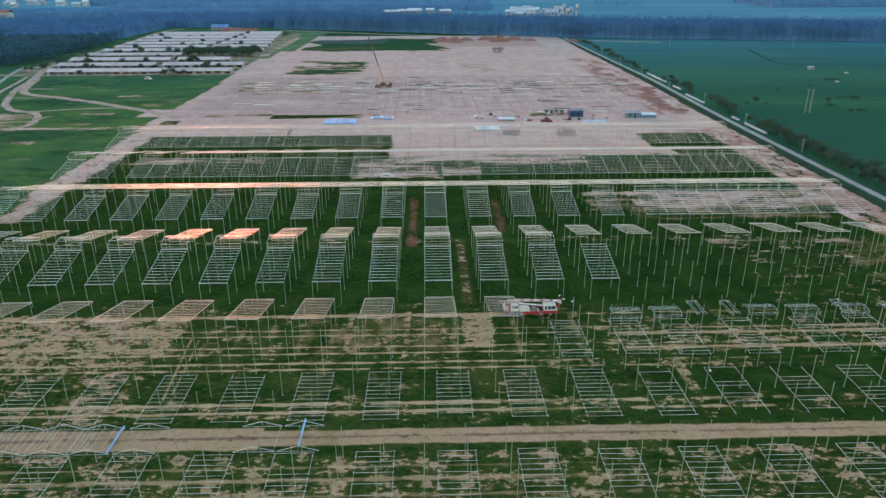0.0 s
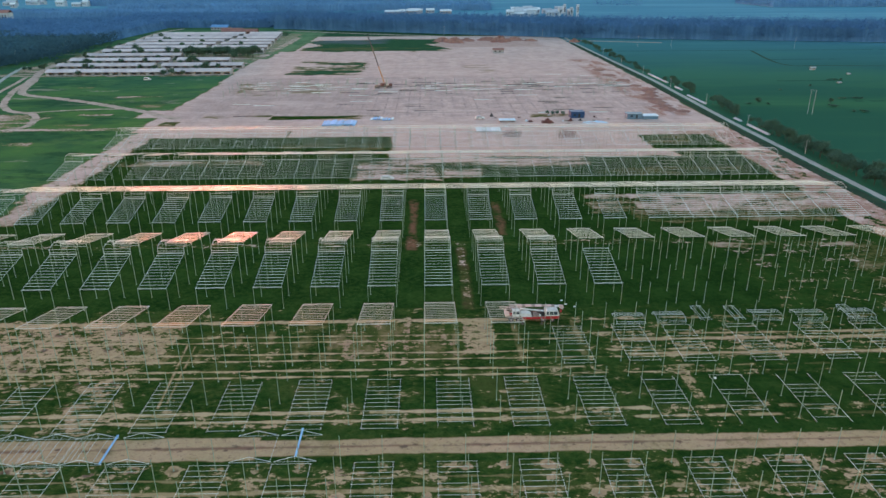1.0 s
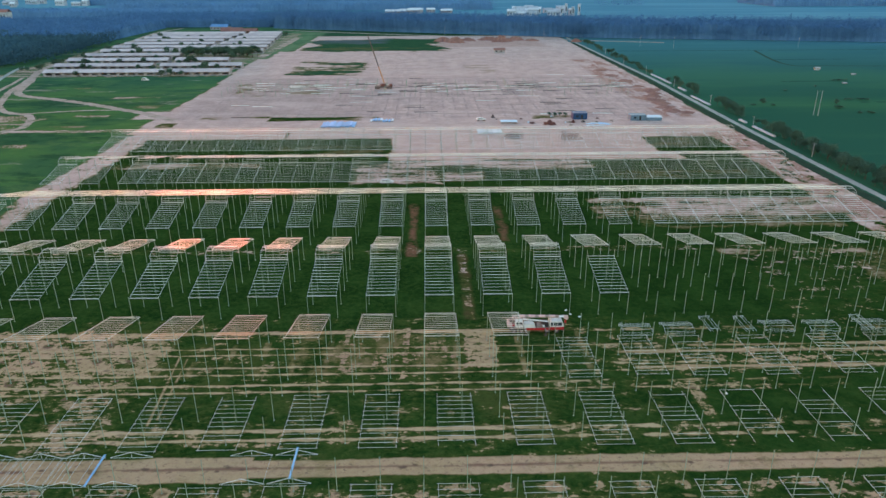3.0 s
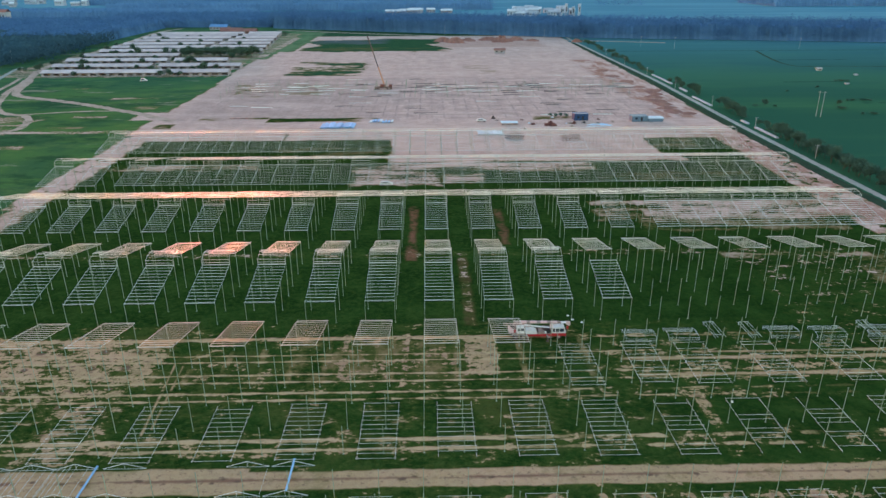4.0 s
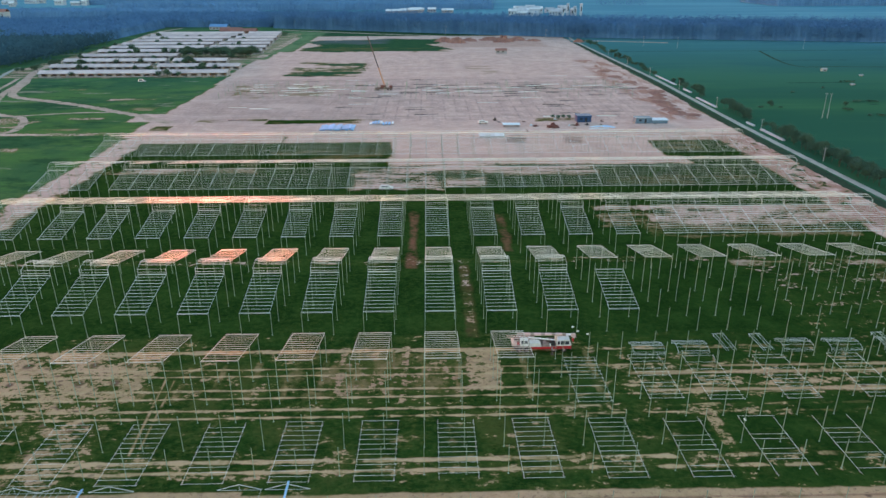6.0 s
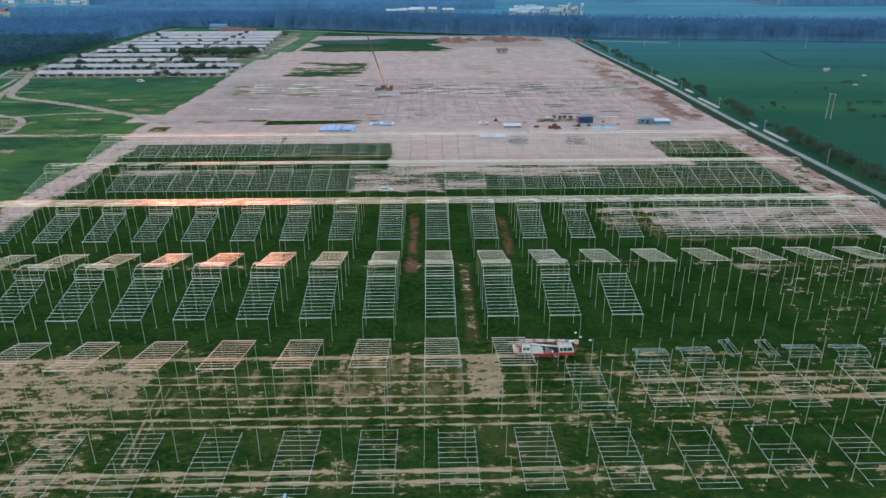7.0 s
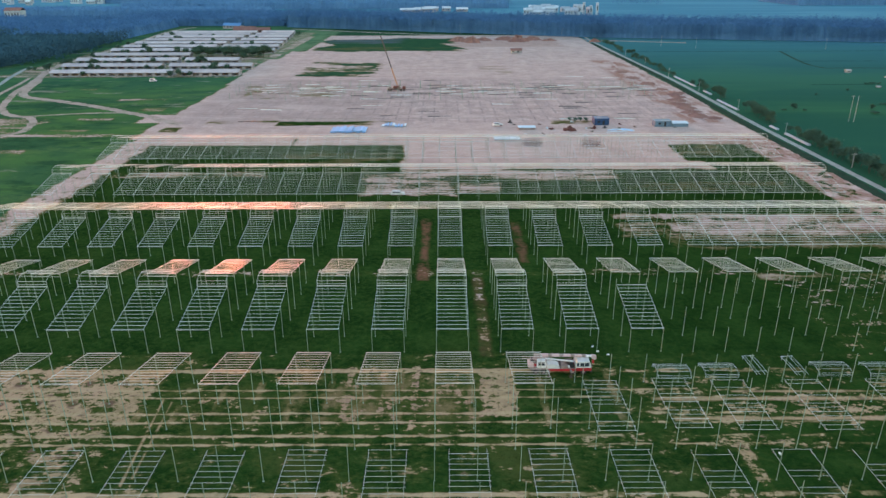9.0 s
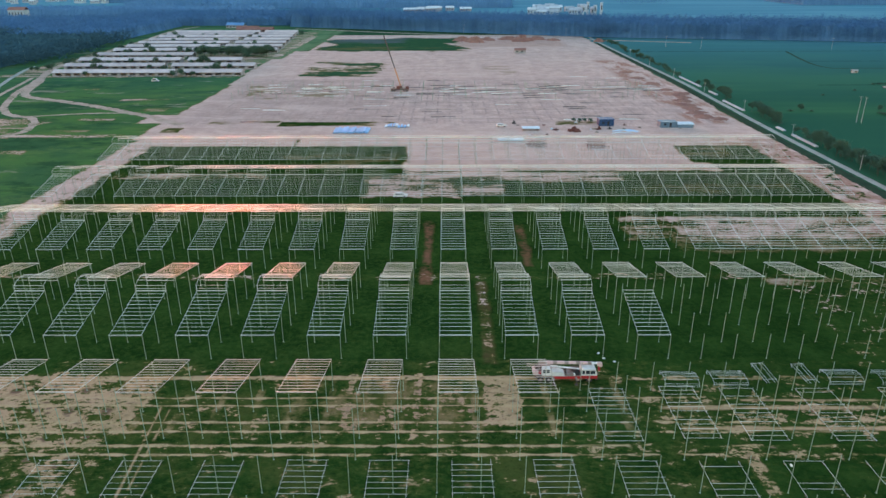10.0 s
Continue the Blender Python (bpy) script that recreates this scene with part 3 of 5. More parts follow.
def single(name, form, material, label, category, group="", at=None, kind=""):
    ob = new(name, form.mesh(name, material) if isinstance(form, Form) else form)
    if at is not None:
        ob.matrix_world = at
    return tagged(ob, label, category, group, kind)


# ---- the ground ----
gf = Form()
steps = [-4500, -1500, -500, -150, 0, 150, 500, 1500, 4500]
gf.add([(x, y + 300, 0) for y in steps for x in steps], [(r * 9 + c, r * 9 + c + 1, r * 9 + c + 10, r * 9 + c + 9) for r in range(8) for c in range(8)])
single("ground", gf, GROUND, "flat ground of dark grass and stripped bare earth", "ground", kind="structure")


def ribbon(name, pts, width, material, label, z=0.02, rag=0.25, seed=1):
    """A road along pts, with an uneven edge and a slight crown."""
    rng = random.Random(seed)
    line = [Vector((x, y, 0)) for x, y in pts]
    fine = []
    for i in range(len(line) - 1):
        p0, p1, p2, p3 = line[max(i - 1, 0)], line[i], line[i + 1], line[min(i + 2, len(line) - 1)]
        n = max(2, int((p2 - p1).length / 1.6))
        for j in range(n):
            t = j / n
            fine.append(0.5 * ((2 * p1) + (p2 - p0) * t + (2 * p0 - 5 * p1 + 4 * p2 - p3) * t * t + (3 * p1 - p0 - 3 * p2 + p3) * t ** 3))
    fine.append(line[-1])
    f, k = Form(), len(fine)
    v = []
    for i, p in enumerate(fine):
        d = (fine[min(i + 1, k - 1)] - fine[max(i - 1, 0)]).normalized()
        s = Vector((-d.y, d.x, 0))
        for w, h in ((-0.5, -0.03), (-0.3, z), (0.3, z), (0.5, -0.03)):
            v.append(p + s * (width * w + (rng.uniform(-rag, rag) if abs(w) > 0.4 else 0)) + Vector((0, 0, h)))
    f.add(v, [(i * 4 + j, i * 4 + j + 1, i * 4 + j + 5, i * 4 + j + 4) for i in range(k - 1) for j in range(3)])
    return single(name, f, material, label, "road", kind="structure")


ribbon("road_east", [(143.3, 60), (143.3, 290), (145.2, 380), (147.0, 455), (146, 555), (145, 700), (147, 760)], 3.0, GREY_ROAD, "narrow pale concrete road beside the ditch", 0.10, 0.15)
ribbon("ditch_verge", [(138.6, 60), (138.8, 270), (140.6, 380), (142.6, 455), (142.2, 560), (141.5, 690)], 5.0, DITCH, "dark grassy verge and ditch along the road", 0.05, 0.6, 2)
ribbon("road_north", [(-175, 862), (-60, 806), (40, 765), (150, 718), (230, 690)], 7.0, EARTH, "pale dirt road along the wood's edge", 0.05, 0.5, 3)
ribbon("track_west", [(-120, 331), (-131, 340), (-142, 350), (-157, 360), (-172, 371), (-191, 383), (-212, 395), (-229, 404), (-238, 413), (-246, 431), (-256, 461), (-264, 479), (-277, 517), (-284, 554), (-285, 595), (-292, 665), (-296, 726), (-307, 832), (-298, 893)], 6.0, EARTH, "curving pale dirt track past the meadow", 0.04, 1.0, 4)
ribbon("track_meadow", [(-201, 350), (-190, 354), (-180, 357), (-169, 358.6), (-158, 359)], 2.6, EARTH, "faint dirt track in the meadow", 0.03, 0.8, 5)
ribbon("track_spur", [(-262, 470), (-255.5, 451), (-247, 421), (-233, 387), (-226, 372), (-216, 358), (-207, 351), (-199, 348), (-192, 339), (-187, 327), (-184.5, 316), (-190, 308)], 4.6, EARTH, "dirt track bending through grass", 0.035, 0.8, 6)
ribbon("road_west", [(-226, 330), (-236, 372), (-244, 391), (-253, 416), (-262, 451), (-270, 478)], 3.2, EARTH, "worn grey road along the wood's edge", 0.03, 0.4, 12)
ribbon("road_wood", [(-262, 420), (-274, 451.4), (-286, 485.3), (-296, 517.6), (-300, 535)], 3.4, GREY_ROAD, "pale road in a clearing of the wood", 0.05, 0.3, 13)
ribbon("field_line", [(285, 616), (268, 523), (300, 513), (420, 505)], 2.4, DITCH, "dark ditch between green fields", 0.03, 0.4, 8)

# ---- steel sheds ----
BAY, PITCH = 6.0, 41.3
ROWS_Y = (0.0, 6.1, 13.0, 18.0, 24.9, 31.0)      # rows of posts across one shed
EAVE, KNEE, TOP, CREST = 5.0, 7.65, 8.85, 9.6


def slope_at(y):
    y = min(y, 31.0 - y)
    return EAVE + (KNEE - EAVE) * y / 13.0


def post_mesh(name, h):
    f = Form().box(-0.038, 0.038, -0.038, 0.038, -0.05, h)
    f.box(-0.12, 0.12, -0.12, 0.12, 0.0, 0.02)
    f.box(-0.06, 0.06, -0.06, 0.06, h - 0.02, h)
    for a, b in ((-1, -1), (1, -1), (1, 1), (-1, 1)):
        f.box(a * 0.09 - 0.012, a * 0.09 + 0.012, b * 0.09 - 0.012, b * 0.09 + 0.012, 0.02, 0.06)
    return f.mesh(name, POST)


POSTS = {y: post_mesh("post", h) for y, h in ((0.0, EAVE), (6.1, slope_at(6.1)), (13.0, 9.05))}
POSTS.update({y: post_mesh("post", h) for y, h in ((31.0, EAVE + 0.55), (24.9, slope_at(6.1) + 0.55), (18.0, 9.05))})
N_PURLIN = 13
SLOPE_LEN = 13.3


def slope_points():
    """Places of the purlins up one slope: (run, rise) from the eave."""
    out = []
    for i in range(N_PURLIN):
        y = -0.1 + 13.05 * i / (N_PURLIN - 1)
        out.append((y, EAVE + (KNEE - EAVE) * y / 13.0))
    return out


PURLIN = Form().channel((0.0, 0, 0), (BAY, 0, 0)).mesh("purlin", STEEL)
DULL_PURLIN = Form().channel((0.0, 0, 0), (BAY, 0, 0)).mesh("purlin", DULL_STEEL)


def rafters(points, w=0.042, h=0.06):
    f = Form()
    for x in (0.1, BAY - 0.1):
        for p, q in zip(points, points[1:]):
            f.beam((x, *p), (x, *q), w, h)
    for y, z in (points[0], points[-1]):
        f.beam((0.05, y, z), (BAY - 0.05, y, z), 0.045, 0.05)
    return f


NEAR_SLOPE = [(-0.15, EAVE - 0.05), (13.05, KNEE + 0.01)]
FAR_SLOPE = [(31.0 - y + (0.8 if i == 0 else 0), z + 0.6 - (0.16 if i == 0 else 0)) for i, (y, z) in enumerate(NEAR_SLOPE)]
MONITOR = [(13.0, KNEE - 0.05), (13.0, TOP), (14.1, CREST - 0.25), (15.5, CREST), (16.9, CREST - 0.25), (18.0, TOP), (18.0, KNEE - 0.05)]
SLOPE_P = slope_points()
FAR_P = [(31.0 - y + 0.8 * (1 - i / (N_PURLIN - 1)), z + 0.6 - 0.16 * (1 - i / (N_PURLIN - 1))) for i, (y, z) in enumerate(SLOPE_P)]
MON_P = [(12.93, KNEE + 0.55), (12.93, TOP + 0.02), (14.1, CREST - 0.1), (15.2, CREST + 0.08), (15.8, CREST + 0.08), (16.9, CREST - 0.1), (18.07, TOP + 0.02), (18.07, KNEE + 0.55)]
KINDS = {"near": (NEAR_SLOPE, [(y, z + 0.11) for y, z in SLOPE_P]), "far": (FAR_SLOPE, [(y, z + 0.11) for y, z in FAR_P]), "top": (MONITOR, MON_P)}
FRAMES = {k: rafters(r).mesh("roof_frame", RAFTER) for k, (r, p) in KINDS.items()}
LEAN = {"near": 9.0, "far": -7.0, "top": 0.0}          # nearly square to the slope; far lean chosen for the sun's glint in view
JOINED = {}
for k, (r, p) in KINDS.items():
    f = Form()
    for y, z in p:
        f.channel((0.0, y, z), (BAY, y, z), tilt=LEAN[k])
    JOINED[k] = f.mesh("purlins", DULL_STEEL)


def shed(y0, label, bays, single_purlins, rows=ROWS_Y, purlin=PURLIN):
    """bays: kind -> numbers of the bays that are roofed; bay k reaches from 6k to 6k + 6."""
    ob = thing("steel_shed", label, "steel shed", "steel sheds", pose(0, y0, 0))
    rng = random.Random(int(y0))
    for y in rows:
        for k in range(-20, 21):
            part("post", POSTS[y], POST, ob, at=pose(BAY * k, y, 0, rng.uniform(-0.5, 0.5), rng.uniform(-0.5, 0.5), 0))
    for kind, numbers in bays.items():
        for k in numbers:
            fr = part("roof_frame", FRAMES[kind], STEEL, ob, at=pose(BAY * k, 0, rng.uniform(-0.03, 0.03)))
            if single_purlins:
                for y, z in KINDS[kind][1]:
                    part("purlin", purlin, STEEL, fr, at=pose(rng.uniform(-0.04, 0.04), y, z + rng.uniform(-0.012, 0.012), LEAN[kind] + rng.uniform(-1, 1)))
            else:
                tagged(part("purlin_set", JOINED[kind], STEEL, fr), kind="stuff")
    return ob


def even(a, b):
    return list(range(a, b + 1, 2))


shed(125.8, "galvanised steel shed frame, every second bay roofed with purlins", {"far": even(-20, 18), "top": even(-20, 4), "near": even(-20, 6)}, True)
shed(84.5, "steel shed frame of bare posts with far slope purlins in grass", {"far": even(-20, 2)}, True, ROWS_Y, DULL_PURLIN)
shed(43.2, "row of bare galvanised posts of an unroofed shed", {}, True, ROWS_Y[3:])
shed(167.1, "long galvanised shed frame with a closed far slope of purlins", {"far": list(range(-20, 20)), "top": even(-20, 8) + list(range(10, 20)), "near": even(-20, 8) + list(range(10, 20))}, True)
shed(208.4, "long galvanised shed frame roofed with purlins nearly throughout", {"far": [-20, -18, -16] + list(range(-14, 20)), "top": even(-20, -4) + list(range(-2, 20)), "near": [-20, -18] + list(range(-16, 20))}, False)
shed(249.7, "distant shed frame with thin purlins over bare earth", {"far": list(range(-20, 20)), "top": list(range(-20, 20)), "near": list(range(-20, 20))}, False)

# roof frames put together on the ground, still to be lifted
RAIL = Form().beam((0, 0, 0.16), (0, 14.2, 0.16), 0.03, 0.04).mesh("rafter", PALE_STEEL)
SLEEPER = Form().box(-0.1, 0.1, -0.12, 0.12, 0, 0.13).mesh("sleeper", WOOD)


THIN = Form().channel((0.0, 0, 0), (BAY, 0, 0), 0.028, 0.032, 0.007).mesh("purlin", PALE_STEEL)


def ground_frame(x, y, turn, rng, gaps=0.06):
    ob = thing("roof_frame_on_ground", "galvanised roof frame of purlins lying on the grass", "roof frame", "roof frames on the ground", pose(x, y, 0, 0, 0, turn))
    for e in (0.12, 5.75):
        part("rafter", RAIL, STEEL, ob, at=pose(e, 0, 0))
        for s in (0.6, 7.1, 13.6):
            part("sleeper", SLEEPER, WOOD, ob, at=pose(e, s, 0))
    for i in range(N_PURLIN):
        if rng.random() > gaps:
            part("purlin", THIN, RAFTER, ob, at=pose(rng.uniform(-0.1, 0.05), 0.1 + 14.0 * i / (N_PURLIN - 1), 0.235, 0, 0, rng.uniform(-0.3, 0.3)))
    return ob


rng = random.Random(5)
for j in range(-7, 9):
    ground_frame(-10.0 + 12 * j, 83.0 + rng.uniform(-0.3, 0.3), rng.uniform(-0.5, 0.5), rng, (0.30 if j > 4 else 0.16) if j > 3 else 0.05)
for j in range(-6, 8):
    ground_frame(-10.2 + 12 * j, 60.9 + rng.uniform(-0.2, 0.2), rng.uniform(-0.5, 0.5), rng, 0.12)
for j, shift in enumerate((0.0, 0.1, -1.9, -0.8, 1.0, 0.6, 0.8)):
    ground_frame(25.4 + 12 * j + shift, 101.8 + rng.uniform(-0.4, 0.4), rng.uniform(-0.6, 0.6), rng, 0.12)


def ridge_frame(x, y, turn, tilt=0):
    """A ridge piece standing on the ground."""
    ob = thing("ridge_frame", "galvanised ridge frame standing on the ground", "roof frame", "ridge frames on the ground", pose(x, y, 0, tilt, 0, turn))
    part("roof_frame", FRAMES["top"], STEEL, ob, at=pose(0, -13, -KNEE + 0.05))
    for yy, z in MON_P:
        part("purlin", PURLIN, STEEL, ob, at=pose(0, yy - 13, z - KNEE + 0.05))
    return ob


for i, (x, y) in enumerate(((38.7, 116.6), (47.1, 116.8), (67.2, 117.2), (76.1, 117.0), (86.4, 117.3), (96.0, 117.1))):
    ridge_frame(x, y, rng.uniform(-2, 2)).scale = (1.0, 0.75, 0.5)


def gable_frame(x, purlins, blue=None, y0=75.6, place="set across the dirt track"):
    """A shallow gabled ridge piece set across the dirt track."""
    ob = thing("gable_frame", "shallow galvanised gable frame " + place, "roof frame", "gable frames on the ground", pose(x, y0, 0))
    for y in (0.1, 6.3):
        truss = part("tie_bar", Form().beam((0.0, y, 0.05), (6.2, y, 0.05), 0.035, 0.04), RAFTER, ob)
        for a, b in (((0, 0.1), (3.1, 1.0)), ((3.1, 1.0), (6.2, 0.1))):
            part("top_chord", Form().beam((a[0], y, a[1]), (b[0], y, b[1]), 0.045, 0.05), STEEL, truss)
        part("king_post", Form().beam((3.1, y, 0.05), (3.1, y, 1.0), 0.035, 0.035), STEEL, truss)
    for s in purlins:
        z = 0.12 + 0.9 * (1 - abs(s - 3.1) / 3.1)
        part("purlin", Form().channel((s, 0, z + 0.1), (s, 6.4, z + 0.1), 0.03, 0.035, 0.008), RAFTER, ob)
    if blue is not None:
        z = 0.12 + 0.9 * (1 - abs(blue - 3.1) / 3.1)
        part("beam", Form().box(blue - 0.14, blue + 0.14, -0.1, 6.6, z + 0.12, z + 0.3, 0.03), BLUE_STEEL, ob, "pale blue painted steel beam")
    return ob


gable_frame(-65.6, [0.1, 0.9, 1.7, 2.6, 3.6, 4.5, 5.3, 6.1])
gable_frame(-59.3, [0.1, 1.0, 2.0, 3.1, 4.2, 5.2, 6.1])
gable_frame(-53.1, [0.1, 0.9, 1.8, 2.7, 3.6, 5.0], 6.0)
gable_frame(-46.2, [])
gable_frame(-28.6, [6.1])
gable_frame(-22.0, [], 3.3)


def bar_stack(x, y, turn):
    """A narrow stack of long bars propped on its far end."""
    ob = thing("bar_stack", "narrow stack of long galvanised bars propped on a trestle", "steel bars", "bar stacks", pose(x, y, 0, 0, 0, turn))
    for dx in (0.0, 0.5, 1.5, 2.1):
        part("bar", Form().beam((dx, 0, 0.05), (dx, 5.6, 0.6), 0.04, 0.05), RAFTER, ob)
    for yy, z in ((0.9, 0.18), (5.4, 0.63)):
        part("crossbar", Form().beam((-0.15, yy, z), (2.25, yy, z), 0.05, 0.05), RAFTER, ob)
    for dx in (0.1, 2.0):
        part("trestle_leg", Form().beam((dx, 5.3, 0.0), (dx, 5.3, 0.57), 0.06, 0.06), RAFTER, ob)
    return ob


for x, y in ((56.6, 117.6), (63.6, 117.4), (87.6, 117.4)):
    bar_stack(x, y, 6)

# ---- vegetation ----
def blob(rng, c, r, flat=0.8):
    """An uneven clump of foliage: a distorted icosahedron."""
    g = (1 + 5 ** 0.5) / 2
    base = [(-1, g, 0), (1, g, 0), (-1, -g, 0), (1, -g, 0), (0, -1, g), (0, 1, g), (0, -1, -g), (0, 1, -g), (g, 0, -1), (g, 0, 1), (-g, 0, -1), (-g, 0, 1)]
    faces = [(0, 11, 5), (0, 5, 1), (0, 1, 7), (0, 7, 10), (0, 10, 11), (1, 5, 9), (5, 11, 4), (11, 10, 2), (10, 7, 6), (7, 1, 8), (3, 9, 4), (3, 4, 2), (3, 2, 6), (3, 6, 8), (3, 8, 9), (4, 9, 5), (2, 4, 11), (6, 2, 10), (8, 6, 7), (9, 8, 1)]
    q = rng.uniform(0, 6.28)
    cs, sn = math.cos(q), math.sin(q)
    pts = []
    for x, y, z in base:
        k = r / 1.9 * rng.uniform(0.7, 1.3)
        pts.append((c[0] + (x * cs - y * sn) * k, c[1] + (x * sn + y * cs) * k, c[2] + z * k * flat))
    return pts, faces


def tree_meshes(seed, h, r, leaves):
    rng = random.Random(seed)
    trunk = Form()
    trunk.tube((0, 0, -0.1), (0.1, 0.05, h * 0.35), 0.035 * h * 0.5, 0.024 * h * 0.5, 7)
    trunk.tube((0.1, 0.05, h * 0.35), (0, 0.1, h * 0.8), 0.024 * h * 0.5, 0.008 * h, 6)
    tips = []
    for i in range(6):
        q, e = i * 1.05 + rng.uniform(-0.3, 0.3), rng.uniform(0.5, 0.85)
        tip = (math.cos(q) * r * 0.6, math.sin(q) * r * 0.6, h * e)
        trunk.tube((0.05, 0.05, h * rng.uniform(0.3, 0.5)), tip, 0.012 * h * 0.5, 0.004 * h, 5)
        tips.append(tip)
    tips.append((0, 0, h * 0.85))
    crown = Form()
    for i in range(leaves):
        tip = tips[rng.randrange(len(tips))]
        d = Vector((rng.gauss(0, 1), rng.gauss(0, 1), rng.gauss(0, 0.8))) * r * 0.30
        p = Vector(tip) + d
        p.z = max(p.z, h * 0.18)
        s = rng.uniform(0.04, 0.09) * r + 0.08
        a = Vector((rng.gauss(0, 1), rng.gauss(-0.3, 1), rng.gauss(0.9, 1))).normalized()
        b = a.orthogonal().normalized()
        c = a.cross(b)
        crown.add([p + b * s, p + c * s * 0.7 + a * s * 0.3, p - b * s, p - c * s * 0.7 + a * s * 0.3], [(0, 1, 2, 3)])
    return trunk.mesh("trunk", BARK), crown.mesh("crown", LEAF)


TREES = [tree_meshes(i, h, r, n) for i, (h, r, n) in enumerate(((6.2, 2.5, 1000), (4.6, 2.1, 850), (7.8, 2.8, 1200)))]


def tree(i, x, y, s, rng, label, group):
    ob = thing("tree", label, "tree", group, pose(x, y, 0, 0, 0, rng.uniform(0, 360)))
    part("trunk", TREES[i][0], BARK, ob, at=Matrix.Scale(s, 4))
    part("crown", TREES[i][1], LEAF, ob, at=Matrix.Scale(s, 4))
    return ob


rng = random.Random(11)
for y0, y1, gap, big in ((200, 292, 1.7, 1.0), (296, 312, 5.0, 0.7), (326, 358, 2.4, 1.0), (388, 404, 3.0, 0.9), (417, 434, 3.5, 0.9), (474, 700, 4.5, 0.75)):
    y = y0
    while y < y1:
        tree(rng.randrange(3), 149.0 + rng.uniform(-1.2, 2.8) + (2.0 if y > 320 else 0), y, rng.uniform(0.55, 0.95) * big, rng, "leafy green roadside tree", "roadside trees")
        y += rng.uniform(0.7, 1.5) * gap
for x, y, s in ((175.8, 359, 0.75), (171, 359, 0.3), (181, 358, 0.3), (227.5, 373, 0.3), (230, 373, 0.35), (236, 372.6, 0.4), (239, 372, 0.35), (215, 359.2, 0.6), (210.8, 349, 0.5), (214, 336, 0.35), (219, 335, 0.4), (258, 441, 0.35), (262, 441, 0.4), (266, 441, 0.35), (209.3, 403.5, 0.3), (234.6, 418, 0.35)):
    bush = tree(1, x, y, s, rng, "small lone tree in the green field", "field trees")
    if s < 0.6:
        bush.scale = (2.4, 1.2, 0.6)
for i in range(84):
    yb = 499 + 32 * rng.randrange(0, 9) + rng.uniform(-4, 4)
    xb = rng.uniform(-285, -140)
    if rng.random() < 0.55:
        yb = rng.choice((503, 535, 567, 598, 600))
    tree(rng.randrange(3), xb, yb, rng.uniform(0.5, 1.0), rng, "dark green tree between the white barns", "barn trees")
for x, y, k in ((-236, 481, 0.8), (-178, 480, 0.9), (-172, 479, 1.1), (-165, 480, 0.8), (-207, 514, 0.8), (-246, 514, 1.0), (-241, 513, 0.8), (-150, 512, 0.9), (-215, 547, 1.0), (-233, 546, 0.9)):
    tree(1, x, y, k, rng, "dark green tree beside a white barn", "barn trees")
for i in range(44):
    tree(rng.randrange(3), rng.uniform(-206, -137), 594 + rng.uniform(-10, 9), rng.uniform(0.9, 1.3), rng, "dark green tree in a copse", "barn trees")


